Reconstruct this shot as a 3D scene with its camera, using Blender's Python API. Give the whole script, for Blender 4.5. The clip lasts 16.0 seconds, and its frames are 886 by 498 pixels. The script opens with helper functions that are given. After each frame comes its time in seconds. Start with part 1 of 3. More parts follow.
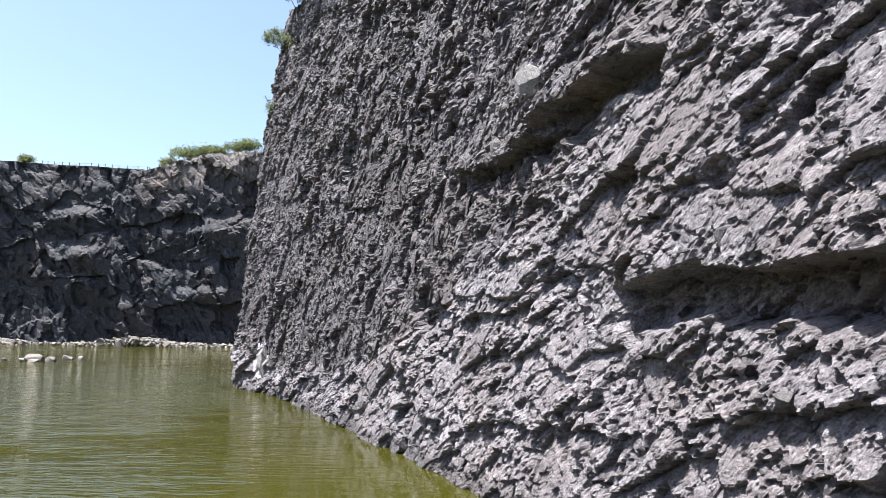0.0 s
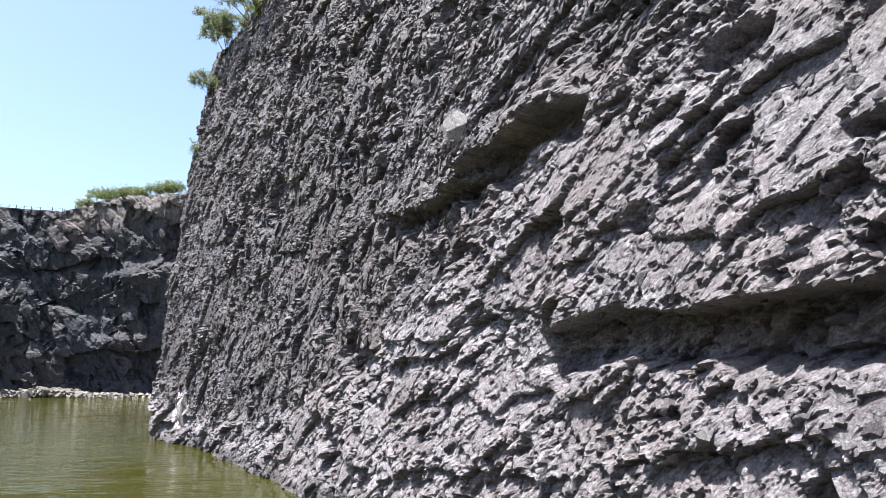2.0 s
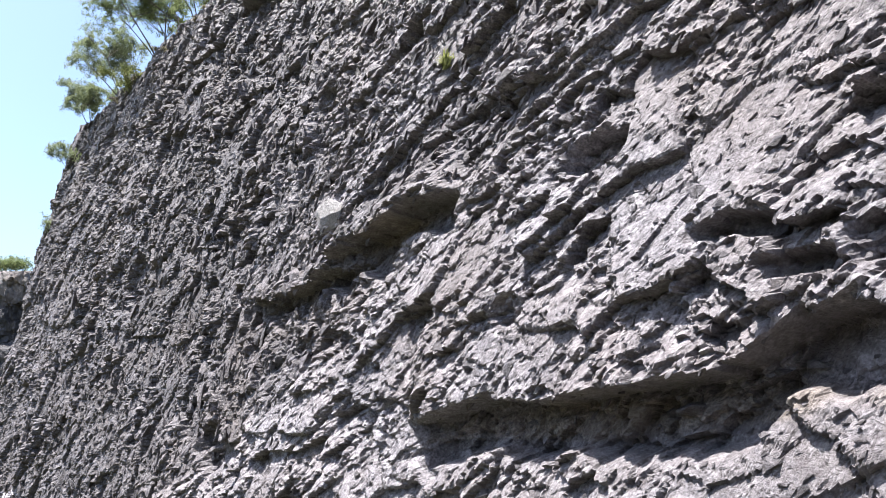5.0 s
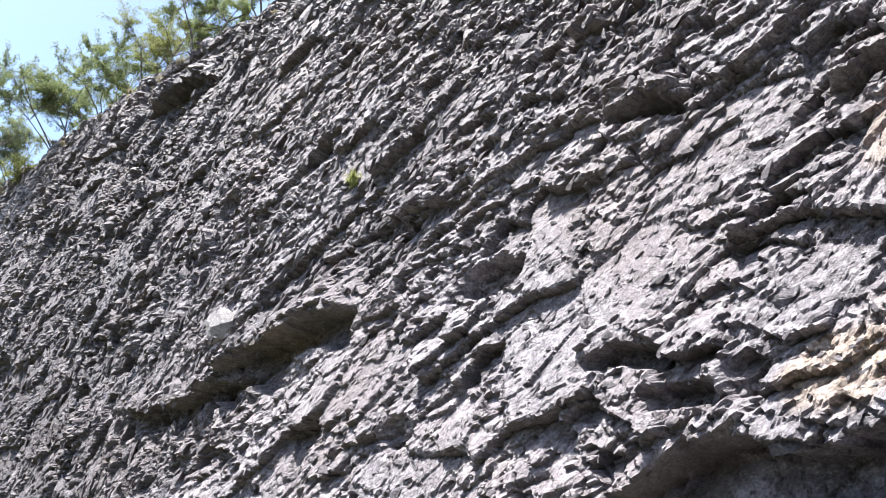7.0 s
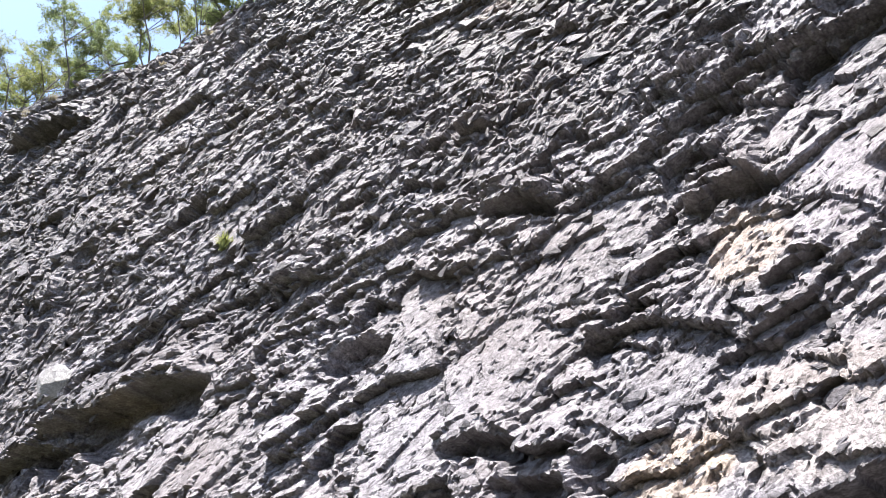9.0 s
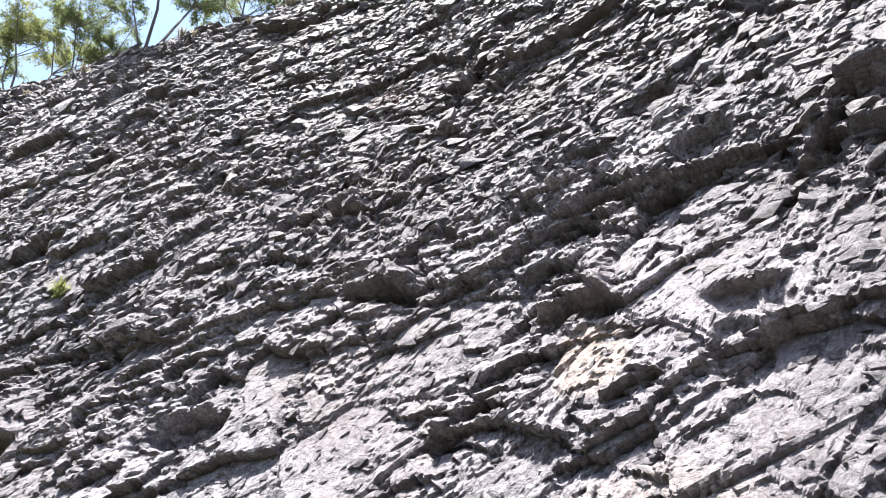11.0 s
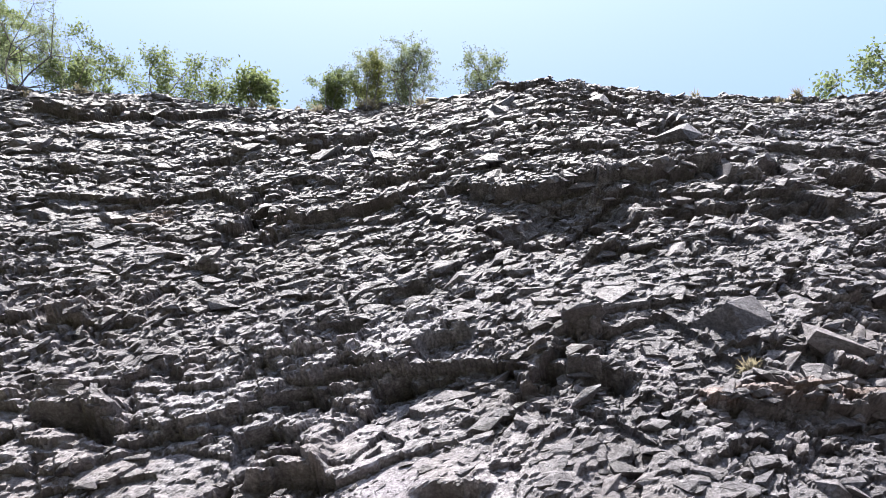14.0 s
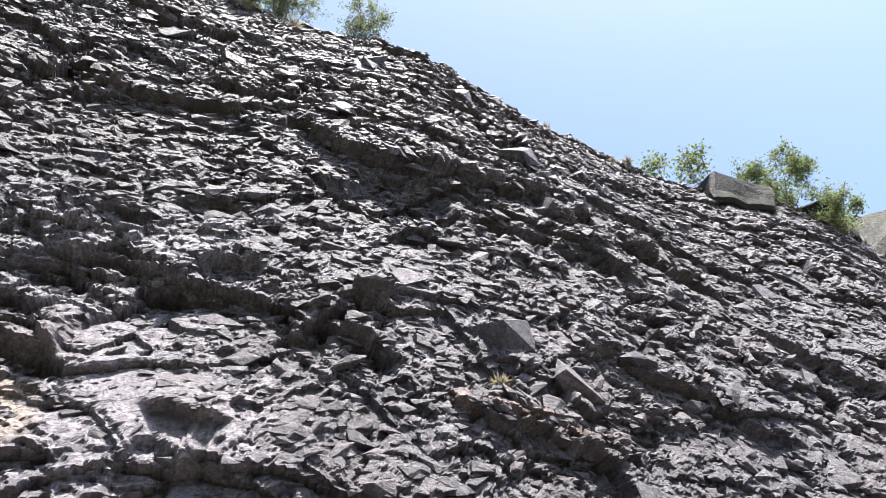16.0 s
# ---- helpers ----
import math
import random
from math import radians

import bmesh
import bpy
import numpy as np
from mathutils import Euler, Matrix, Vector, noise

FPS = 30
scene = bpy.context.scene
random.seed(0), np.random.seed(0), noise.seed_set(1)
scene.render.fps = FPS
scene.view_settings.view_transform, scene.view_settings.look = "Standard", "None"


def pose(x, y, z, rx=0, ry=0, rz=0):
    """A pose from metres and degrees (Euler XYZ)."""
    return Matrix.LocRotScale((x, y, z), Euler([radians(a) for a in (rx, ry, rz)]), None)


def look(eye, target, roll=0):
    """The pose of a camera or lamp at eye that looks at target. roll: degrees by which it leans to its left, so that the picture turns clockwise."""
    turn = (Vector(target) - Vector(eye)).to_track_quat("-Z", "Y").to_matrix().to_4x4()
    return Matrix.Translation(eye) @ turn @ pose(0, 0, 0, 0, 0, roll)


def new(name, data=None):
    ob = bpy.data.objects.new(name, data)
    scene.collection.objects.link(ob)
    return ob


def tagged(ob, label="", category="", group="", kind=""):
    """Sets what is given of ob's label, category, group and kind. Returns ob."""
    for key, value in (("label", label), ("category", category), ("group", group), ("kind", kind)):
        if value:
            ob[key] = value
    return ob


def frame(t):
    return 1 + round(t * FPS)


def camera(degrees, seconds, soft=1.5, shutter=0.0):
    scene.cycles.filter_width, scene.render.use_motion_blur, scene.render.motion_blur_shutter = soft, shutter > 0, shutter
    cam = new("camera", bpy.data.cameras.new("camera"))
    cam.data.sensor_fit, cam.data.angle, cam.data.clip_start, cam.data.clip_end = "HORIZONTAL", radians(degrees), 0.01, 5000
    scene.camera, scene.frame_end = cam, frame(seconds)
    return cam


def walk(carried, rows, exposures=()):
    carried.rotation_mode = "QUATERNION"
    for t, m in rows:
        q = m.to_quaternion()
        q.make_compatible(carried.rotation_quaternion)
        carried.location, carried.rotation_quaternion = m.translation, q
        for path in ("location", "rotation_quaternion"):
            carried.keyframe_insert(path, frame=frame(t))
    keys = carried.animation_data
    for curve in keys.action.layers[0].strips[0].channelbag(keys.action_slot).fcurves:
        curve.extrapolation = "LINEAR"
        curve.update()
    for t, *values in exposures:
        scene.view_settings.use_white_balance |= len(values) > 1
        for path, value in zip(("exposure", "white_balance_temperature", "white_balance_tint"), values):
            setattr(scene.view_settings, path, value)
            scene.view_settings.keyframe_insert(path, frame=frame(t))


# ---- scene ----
# Camera: a person turns on the spot on the bank, 2.8 m over the water.
EYE = (0.0, 0.0, 2.8)
cam = camera(62.75, 16.0, soft=0.7)
# seconds, yaw to the left of +y, pitch, roll (degrees)
TURNS = [
    (0, 0.68, 6.21, 0.49),
    (0.5, -0.65, 6.97, 0.56),
    (1, -2.12, 8.08, 0.14),
    (1.5, -3.39, 8.69, -0.10),
    (2, -4.98, 9.68, -0.32),
    (2.5, -6.73, 10.58, -0.74),
    (3, -7.67, 12.24, -0.72),
    (3.5, -9.62, 13.11, -0.42),
    (3.7, -10.73, 13.50, -0.41),
    (5.8, -17.75, 19.50, -1.61),
    (6, -18.54, 20.36, -1.74),
    (6.5, -21.38, 21.93, -1.31),
    (7, -24.13, 25.78, -0.65),
    (7.5, -25.84, 26.90, -0.92),
    (8, -28.04, 28.49, -0.82),
    (8.5, -30.99, 30.45, -0.66),
    (9, -35.70, 31.98, -0.32),
    (9.2, -36.88, 32.93, -0.70),
    (11.3, -52.10, 39.46, -1.03),
    (11.5, -54.06, 40.10, -1.64),
    (12, -57.09, 42.92, -2.17),
    (12.5, -61.00, 46.34, -3.74),
    (13, -65.95, 49.04, -4.48),
    (13.5, -71.96, 50.13, -5.08),
    (14, -77.16, 51.19, -5.05),
    (14.5, -82.03, 51.14, -4.23),
    (15, -88.51, 49.57, -3.20),
    (15.5, -95.79, 48.10, -2.25),
    (16, -99.34, 47.23, -1.36),
]


def aim(yaw, pitch, roll):
    a, b = radians(yaw), radians(pitch)
    way = Vector((-math.sin(a) * math.cos(b), math.cos(a) * math.cos(b), math.sin(b)))
    return look(EYE, Vector(EYE) + way, roll)


walk(cam, [(t, aim(yaw, pitch, roll)) for t, yaw, pitch, roll in TURNS],
     exposures=[(0, 1.75), (3.5, 1.97), (7, 2.3), (9, 2.4), (11.3, 2.5), (12.5, 2.65), (14, 2.2), (14.5, 2.14), (16, 2.08)])

# ---- light ----
SUN_AZ, SUN_EL = -106.0, 70.0   # degrees clockwise from +y, and up
world = bpy.data.worlds.new("sky")
scene.world = world
world.use_nodes = True
wn = world.node_tree.nodes
sky = wn.new("ShaderNodeTexSky")
sky.sky_type = "NISHITA"
sky.sun_disc = False
sky.sun_elevation = radians(SUN_EL)
sky.sun_rotation = radians(SUN_AZ)
sky.air_density, sky.dust_density, sky.ozone_density = 1.0, 2.4, 2.4
wn["Background"].inputs["Strength"].default_value = 0.092
world.node_tree.links.new(sky.outputs[0], wn["Background"].inputs["Color"])
sun_data = bpy.data.lights.new("sun", "SUN")
sun_data.energy, sun_data.angle, sun_data.color = 4.9, radians(0.53), (1.0, 0.965, 0.935)
sun = new("sun", sun_data)
sa, se = radians(SUN_AZ), radians(SUN_EL)
SUN_WAY = Vector((math.sin(sa) * math.cos(se), math.cos(sa) * math.cos(se), math.sin(se)))
sun.matrix_world = look(SUN_WAY * 200, (0, 0, 0))

# ---- materials ----
def mat(name, rough=0.8, metal=0.0):
    m = bpy.data.materials.new(name)
    m.use_nodes = True
    b = m.node_tree.nodes["Principled BSDF"]
    b.inputs["Roughness"].default_value, b.inputs["Metallic"].default_value = rough, metal
    return m, m.node_tree.nodes, m.node_tree.links, b


def tex_noise(nodes, links, coord, scale, detail=6.0, rough=0.6, distort=0.0):
    n = nodes.new("ShaderNodeTexNoise")
    n.inputs["Scale"].default_value, n.inputs["Detail"].default_value = scale, detail
    n.inputs["Roughness"].default_value, n.inputs["Distortion"].default_value = rough, distort
    links.new(coord, n.inputs["Vector"])
    return n.outputs["Fac"]


def ramp(nodes, links, fac, stops):
    r = nodes.new("ShaderNodeValToRGB")
    e = r.color_ramp.elements
    while len(e) < len(stops):
        e.new(0.5)
    for k, (p, c) in zip(e, stops):
        k.position, k.color = p, (*c, 1.0)
    links.new(fac, r.inputs["Fac"])
    return r.outputs["Color"]


def mix(nodes, links, fac, a, b, kind="MIX"):
    x = nodes.new("ShaderNodeMix")
    x.data_type, x.blend_type = "RGBA", kind
    for sock, v in ((x.inputs["Factor"], fac), (x.inputs["A"], a), (x.inputs["B"], b)):
        if hasattr(v, "links"):
            links.new(v, sock)
        elif isinstance(v, tuple):
            sock.default_value = (*v, 1.0)
        else:
            sock.default_value = v
    return x.outputs["Result"]


def bump(nodes, links, b, height, strength, dist, base=None):
    n = nodes.new("ShaderNodeBump")
    n.inputs["Strength"].default_value, n.inputs["Distance"].default_value = strength, dist
    links.new(height, n.inputs["Height"])
    if base is not None:
        links.new(base, n.inputs["Normal"])
    links.new(n.outputs["Normal"], b.inputs["Normal"])
    return n.outputs["Normal"]


def place(nodes, links, scale=(1, 1, 1), turn=(0, 0, 0), source="Object"):
    c = nodes.new("ShaderNodeTexCoord")
    m = nodes.new("ShaderNodeMapping")
    m.inputs["Scale"].default_value = scale
    m.inputs["Rotation"].default_value = [radians(a) for a in turn]
    links.new(c.outputs[source], m.inputs["Vector"])
    return m.outputs["Vector"]


def rock_material(name, dark, mid, pale, tint, size=1.0, tone="tone", island=False, gloss=0.22):
    """Fractured rock: two scales of colour, stains, and grain with painted glints; the attribute 'tone' carries the
    mineral bands of the face.
    """
    m, nodes, links, b = mat(name, 0.62)
    b.inputs["Specular IOR Level"].default_value = gloss
    p = place(nodes, links, (size, size, size))
    big = tex_noise(nodes, links, p, 0.5, 5, 0.6)
    fine = tex_noise(nodes, links, p, 9.0, 8, 0.7)
    col = ramp(nodes, links, fine, [(0.30, dark), (0.5, mid), (0.70, pale)])
    # Grain speckle, its contrast widened so the pale specks also stand for glints.
    speck = ramp(nodes, links, tex_noise(nodes, links, p, 34.0, 4, 0.6), [(0.36, (0.55, 0.55, 0.55)), (0.64, (1.40, 1.40, 1.40))])
    col = mix(nodes, links, 1.0, col, speck, "MULTIPLY")
    stain = ramp(nodes, links, big, [(0.42, (0, 0, 0)), (0.68, (1, 1, 1))])
    col = mix(nodes, links, stain, col, mix(nodes, links, 0.55, col, tint))
    if tone:
        a = nodes.new("ShaderNodeAttribute")
        a.attribute_name = tone
        col = mix(nodes, links, 1.0, col, a.outputs["Color"], "MULTIPLY")
    else:
        info = nodes.new("ShaderNodeNewGeometry" if island else "ShaderNodeObjectInfo")
        v = ramp(nodes, links, info.outputs["Random Per Island" if island else "Random"], [(0.0, (0.55, 0.55, 0.56)), (1.0, (1.1, 1.08, 1.05))])
        col = mix(nodes, links, 1.0, col, v, "MULTIPLY")
    crack, cracked = None, []
    for scale, dist in ((3.0, 0.03),):
        vor = nodes.new("ShaderNodeTexVoronoi")
        vor.inputs["Scale"].default_value = scale
        vor.feature = "DISTANCE_TO_EDGE"
        wob = nodes.new("ShaderNodeVectorMath")
        wob.operation = "MULTIPLY_ADD"
        wn3 = nodes.new("ShaderNodeTexNoise")
        wn3.inputs["Scale"].default_value = scale * 0.6
        links.new(p, wn3.inputs["Vector"])
        links.new(wn3.outputs["Color"], wob.inputs[0])
        wob.inputs[1].default_value = (1.4 / scale,) * 3
        links.new(place(nodes, links, (size, size, size * 1.9), (20, 0, 30)), wob.inputs[2])
        links.new(wob.outputs[0], vor.inputs["Vector"])
        line = ramp(nodes, links, vor.outputs["Distance"], [(0.0, (0, 0, 0)), (0.025, (1, 1, 1))])
        crack = bump(nodes, links, b, line, 0.4, dist / size, crack)
        veil = mix(nodes, links, line, (0.82, 0.82, 0.83), (1, 1, 1))
        cracked.append(veil)
    g = tex_noise(nodes, links, place(nodes, links, (size, size, size * 1.8), (24, 12, 30)), 11.0, 12, 0.72)
    rr = ramp(nodes, links, tex_noise(nodes, links, p, 3.0, 4), [(0.3, (0.40, 0.40, 0.40)), (0.7, (0.66, 0.66, 0.66))])
    links.new(rr, b.inputs["Roughness"])
    bump(nodes, links, b, g, 0.95, 0.055 / size, crack)
    for veil in cracked:
        col = mix(nodes, links, 1.0, col, veil, "MULTIPLY")
    links.new(col, b.inputs["Base Color"])
    return m


M_ROCK = rock_material("grey_slate_rock", (0.053, 0.049, 0.055), (0.131, 0.123, 0.134), (0.247, 0.236, 0.249), (0.125, 0.108, 0.106))
M_SLAB = rock_material("grey_slate_slab", (0.055, 0.052, 0.058), (0.118, 0.111, 0.123), (0.200, 0.190, 0.204), (0.125, 0.110, 0.110), tone="")
M_SHARD = rock_material("grey_slate_shard", (0.055, 0.052, 0.058), (0.118, 0.111, 0.123), (0.200, 0.190, 0.204), (0.125, 0.110, 0.110), tone="", island=True)
# Rim boulders: green-brown moss tint, with the shade on their faces painted as near-black.
M_MOSSY_SHADE = rock_material("mossy_shade_rock", (0.018, 0.018, 0.019), (0.038, 0.037, 0.037), (0.075, 0.072, 0.068), (0.05, 0.058, 0.03), tone="", gloss=0.08)
M_QUARTZ = rock_material("pale_quartz_rock", (0.13, 0.126, 0.13), (0.25, 0.242, 0.246), (0.40, 0.39, 0.39), (0.28, 0.26, 0.25), tone="")
# Far wall: shade and blue distance haze are put into these dark colours.
M_FAR = rock_material("far_shade_haze_rock", (0.015, 0.018, 0.024), (0.032, 0.036, 0.044), (0.075, 0.070, 0.074), (0.055, 0.045, 0.045), size=0.25)
M_PALE = rock_material("pale_rubble_stone", (0.10, 0.095, 0.09), (0.20, 0.19, 0.18), (0.34, 0.325, 0.30), (0.21, 0.185, 0.155), tone="", island=True)


def water_material():
    m, nodes, links, b = mat("green_pond_water", 0.06)
    p = place(nodes, links)
    murk = tex_noise(nodes, links, p, 0.12, 4)
    links.new(ramp(nodes, links, murk, [(0.3, (0.027, 0.028, 0.003)), (0.7, (0.038, 0.037, 0.005))]), b.inputs["Base Color"])
    b.inputs["IOR"].default_value = 1.33
    # the breeze ruffles the open pond; the water in the lee of the wall lies calm
    sep = nodes.new("ShaderNodeSeparateXYZ")
    links.new(p, sep.inputs[0])
    lee = nodes.new("ShaderNodeMapRange")
    lee.inputs["From Min"].default_value, lee.inputs["From Max"].default_value = -2.0, -11.0
    lee.inputs["To Min"].default_value, lee.inputs["To Max"].default_value = 0.10, 1.0
    links.new(sep.outputs["X"], lee.inputs["Value"])
    gust = ramp(nodes, links, tex_noise(nodes, links, p, 0.09, 3), [(0.38, (0.12, 0.12, 0.12)), (0.55, (1, 1, 1))])
    q = place(nodes, links, (0.55, 2.0, 1.0), (0, 0, 12))
    w1 = tex_noise(nodes, links, q, 1.1, 3, 0.5, 0.5)
    w2 = tex_noise(nodes, links, q, 3.2, 2, 0.5, 0.3)
    h = mix(nodes, links, 0.3, w1, w2)
    h = mix(nodes, links, 1.0, h, gust, "MULTIPLY")
    h = mix(nodes, links, 1.0, h, lee.outputs["Result"], "MULTIPLY")
    bump(nodes, links, b, h, 1.0, 0.24)
    return m


M_WATER = water_material()


def soil_material():
    m, nodes, links, b = mat("dry_grassy_soil", 0.95)
    p = place(nodes, links)
    col = ramp(nodes, links, tex_noise(nodes, links, p, 1.2, 8, 0.7),
               [(0.3, (0.10, 0.085, 0.06)), (0.5, (0.20, 0.17, 0.11)), (0.7, (0.30, 0.26, 0.17))])
    links.new(col, b.inputs["Base Color"])
    bump(nodes, links, b, tex_noise(nodes, links, p, 8.0, 8, 0.7), 0.8, 0.08)
    return m


M_SOIL = soil_material()


def leaf_material(name, a, c):
    m, nodes, links, b = mat(name, 0.8)
    g = nodes.new("ShaderNodeNewGeometry")
    links.new(ramp(nodes, links, g.outputs["Random Per Island"], [(0.0, a), (1.0, c)]), b.inputs["Base Color"])
    t = nodes.new("ShaderNodeBsdfTranslucent")
    t.inputs["Color"].default_value = (c[0] * 0.95, c[1] * 0.95, c[2] * 0.9, 1)
    x = nodes.new("ShaderNodeMixShader")
    x.inputs[0].default_value = 0.5
    links.new(b.outputs[0], x.inputs[1])
    links.new(t.outputs[0], x.inputs[2])
    links.new(x.outputs[0], nodes["Material Output"].inputs["Surface"])
    return m


M_LEAF = leaf_material("green_leaf", (0.08, 0.108, 0.044), (0.165, 0.20, 0.088))
M_LEAF_DRY = leaf_material("yellow_green_leaf", (0.10, 0.125, 0.042), (0.185, 0.20, 0.075))
M_LEAF_PALE = leaf_material("pale_grey_green_leaf", (0.10, 0.128, 0.068), (0.18, 0.21, 0.115))
M_STRAW = leaf_material("dry_straw", (0.12, 0.105, 0.075), (0.21, 0.185, 0.135))


def bark_material():
    m, nodes, links, b = mat("grey_bark", 0.9)
    p = place(nodes, links, (1, 1, 0.2))
    links.new(ramp(nodes, links, tex_noise(nodes, links, p, 18.0, 6), [(0.3, (0.035, 0.03, 0.026)), (0.7, (0.10, 0.088, 0.075))]), b.inputs["Base Color"])
    bump(nodes, links, b, tex_noise(nodes, links, p, 30.0, 5), 0.7, 0.01)
    return m


M_BARK = bark_material()

# ---- building helpers ----
def grid_mesh(name, pts, material, tone=None):
    """A sheet of quads through an array of points (rows, columns, 3)."""
    nr, nc = pts.shape[:2]
    idx = np.arange(nr * nc, dtype=np.int32).reshape(nr, nc)
    quads = np.stack([idx[:-1, :-1], idx[:-1, 1:], idx[1:, 1:], idx[1:, :-1]], -1).reshape(-1, 4)
    me = bpy.data.meshes.new(name)
    me.vertices.add(nr * nc)
    me.vertices.foreach_set("co", pts.reshape(-1).astype(np.float32))
    me.loops.add(quads.size)
    me.loops.foreach_set("vertex_index", quads.reshape(-1))
    me.polygons.add(len(quads))
    me.polygons.foreach_set("loop_start", np.arange(0, quads.size, 4, dtype=np.int32))
    me.update(calc_edges=True)
    if tone is not None:
        at = me.color_attributes.new("tone", "FLOAT_COLOR", "POINT")
        at.data.foreach_set("color", np.concatenate([tone.reshape(-1, 3), np.ones((nr * nc, 1))], 1).reshape(-1).astype(np.float32))
    me.materials.append(material)
    me.shade_flat()
    return me


def part(name, bm, material, parent, label=""):
    me = bpy.data.meshes.new(name)
    bm.to_mesh(me)
    bm.free()
    me.materials.append(material)
    ob = new(name, me)
    ob.parent = parent
    return tagged(ob, label)


def hash2(i, j, seed):
    """Random numbers 0..1 for whole-number cells."""
    n = (i.astype(np.int64) * 374761393 + j.astype(np.int64) * 668265263 + seed * 982451653) & 0xFFFFFFFF
    n = ((n ^ (n >> 13)) * 1274126177) & 0xFFFFFFFF
    n = ((n ^ (n >> 16)) * 2246822519) & 0xFFFFFFFF
    return ((n ^ (n >> 15)) & 0xFFFFFF) / float(0xFFFFFF)


def smooth_noise(x, y, seed):
    """Soft noise -1..1 with features one unit wide."""
    i, j = np.floor(x), np.floor(y)
    fx, fy = x - i, y - j
    fx, fy = fx * fx * (3 - 2 * fx), fy * fy * (3 - 2 * fy)
    a = hash2(i, j, seed) * (1 - fx) + hash2(i + 1, j, seed) * fx
    b = hash2(i, j + 1, seed) * (1 - fx) + hash2(i + 1, j + 1, seed) * fx
    return (a * (1 - fy) + b * fy) * 2 - 1


def fractal(x, y, seed, octaves=4):
    out, amp = 0.0, 1.0
    for k in range(octaves):
        out = out + amp * smooth_noise(x * 2**k, y * 2**k, seed + k)
        amp *= 0.5
    return out / 1.9


def blocks(x, y, wide, tall, turn, seed, facet=0.8, slope=0.0, jitter=1.0, pits=1.0, groove=0.0):
    """Broken rock: angular stones, wide x tall metres, each cut by three random planes that meet in sharp ridges. Every stone
    leans back by slope, so that its foot stands out over the stone below. Returns the height (about -1..1) with the lean in
    metres apart, and a random number for each stone."""
    c, s = math.cos(radians(turn)), math.sin(radians(turn))
    px, py = (x * c + y * s) / wide, (-x * s + y * c) / tall
    i0, j0 = np.floor(px), np.floor(py)
    near = np.full(px.shape, 9.0)
    second = near.copy()
    bi, bj, bx, by = i0.copy(), j0.copy(), np.zeros(px.shape), np.zeros(px.shape)
    for di in (-1, 0, 1):
        for dj in (-1, 0, 1):
            i, j = i0 + di, j0 + dj
            dx = px - (i + 0.5 + jitter * (hash2(i, j, seed) - 0.5))
            dy = py - (j + 0.5 + jitter * (hash2(i, j, seed + 1) - 0.5))
            d = np.abs(dx) * 0.45 + np.abs(dy) * 0.45 + 0.6 * np.sqrt(dx * dx + dy * dy)
            on = d < near
            second = np.where(on, near, np.minimum(second, d))
            near = np.where(on, d, near)
            bi, bj, bx, by = np.where(on, i, bi), np.where(on, j, bj), np.where(on, dx, bx), np.where(on, dy, by)
    r = hash2(bi, bj, seed + 2)
    h = (r * 2 - 1) + pits * (0.7 * (r > 0.93) - 2.6 * (r < 0.08))
    cut = np.full(px.shape, 9.0)
    for k in range(3):
        a = 2.094 * k + 2.0 * hash2(bi, bj, seed + 3 + k)
        cut = np.minimum(cut, 0.30 + facet * (0.5 + hash2(bi, bj, seed + 7 + k)) * 1.6 * (np.cos(a) * bx + np.sin(a) * by))
    up = (bx * wide * s + by * tall * c) * (0.1 + 1.8 * hash2(bi, bj, seed + 11))
    return h + cut - groove * (second - near < 0.05), -slope * up, r


def step(a, b, x):
    t = np.clip((x - a) / (b - a), 0, 1)
    return t * t * (3 - 2 * t)


def curve(points, n):
    """A smooth line through points, sampled evenly in their order; returns (n, k)."""
    p = np.array(points, float)
    p = np.concatenate([2 * p[:1] - p[1:2], p, 2 * p[-1:] - p[-2:-1]])
    t = np.linspace(0, len(points) - 1 - 1e-9, n)
    i = t.astype(int)
    f = (t - i)[:, None]
    a, b, c, d = p[i], p[i + 1], p[i + 2], p[i + 3]
    return 0.5 * (2 * b + (c - a) * f + (2 * a - 5 * b + 4 * c - d) * f**2 + (3 * b - a - 3 * c + d) * f**3)


# ---- the near quarry wall ----
RIM = 17.5
K = 7 / 6
# foot x, y and rim x, y of the wall, from behind the far corner to past the camera
WALL = [
    (1.0, 46.0, 3.0, 46.0), (-5.0, 38.0, -2.5, 37.0), (-8.3, 33.0, -6.0, 32.2), (-8.9, 30.2, -7.0, 29.4), (-7.0, 26.8, -5.6, 26.2),
    (-4.6, 22.3, -3.5, 22.3), (-2.7, 18.2, -1.5, 18.6), (-1.2, 14.6, 0.3, 15.6), (0.45, 10.7, 2.3, 11.6), (1.7, 7.8, 3.9, 8.0),
    (2.7, 5.0, 5.4, 4.8), (3.4, 2.2, 6.25, 2.2), (3.8, -0.5, 6.6, -0.6), (4.4, -3.2, 7.8, -3.5), (5.2, -6.0, 8.8, -6.2),
    (6.0, -9.0, 9.2, -9.2), (7.0, -13.0, 10.4, -13.0), (8.0, -18.0, 11.5, -18.0)]
NU, NV = 1650, 580


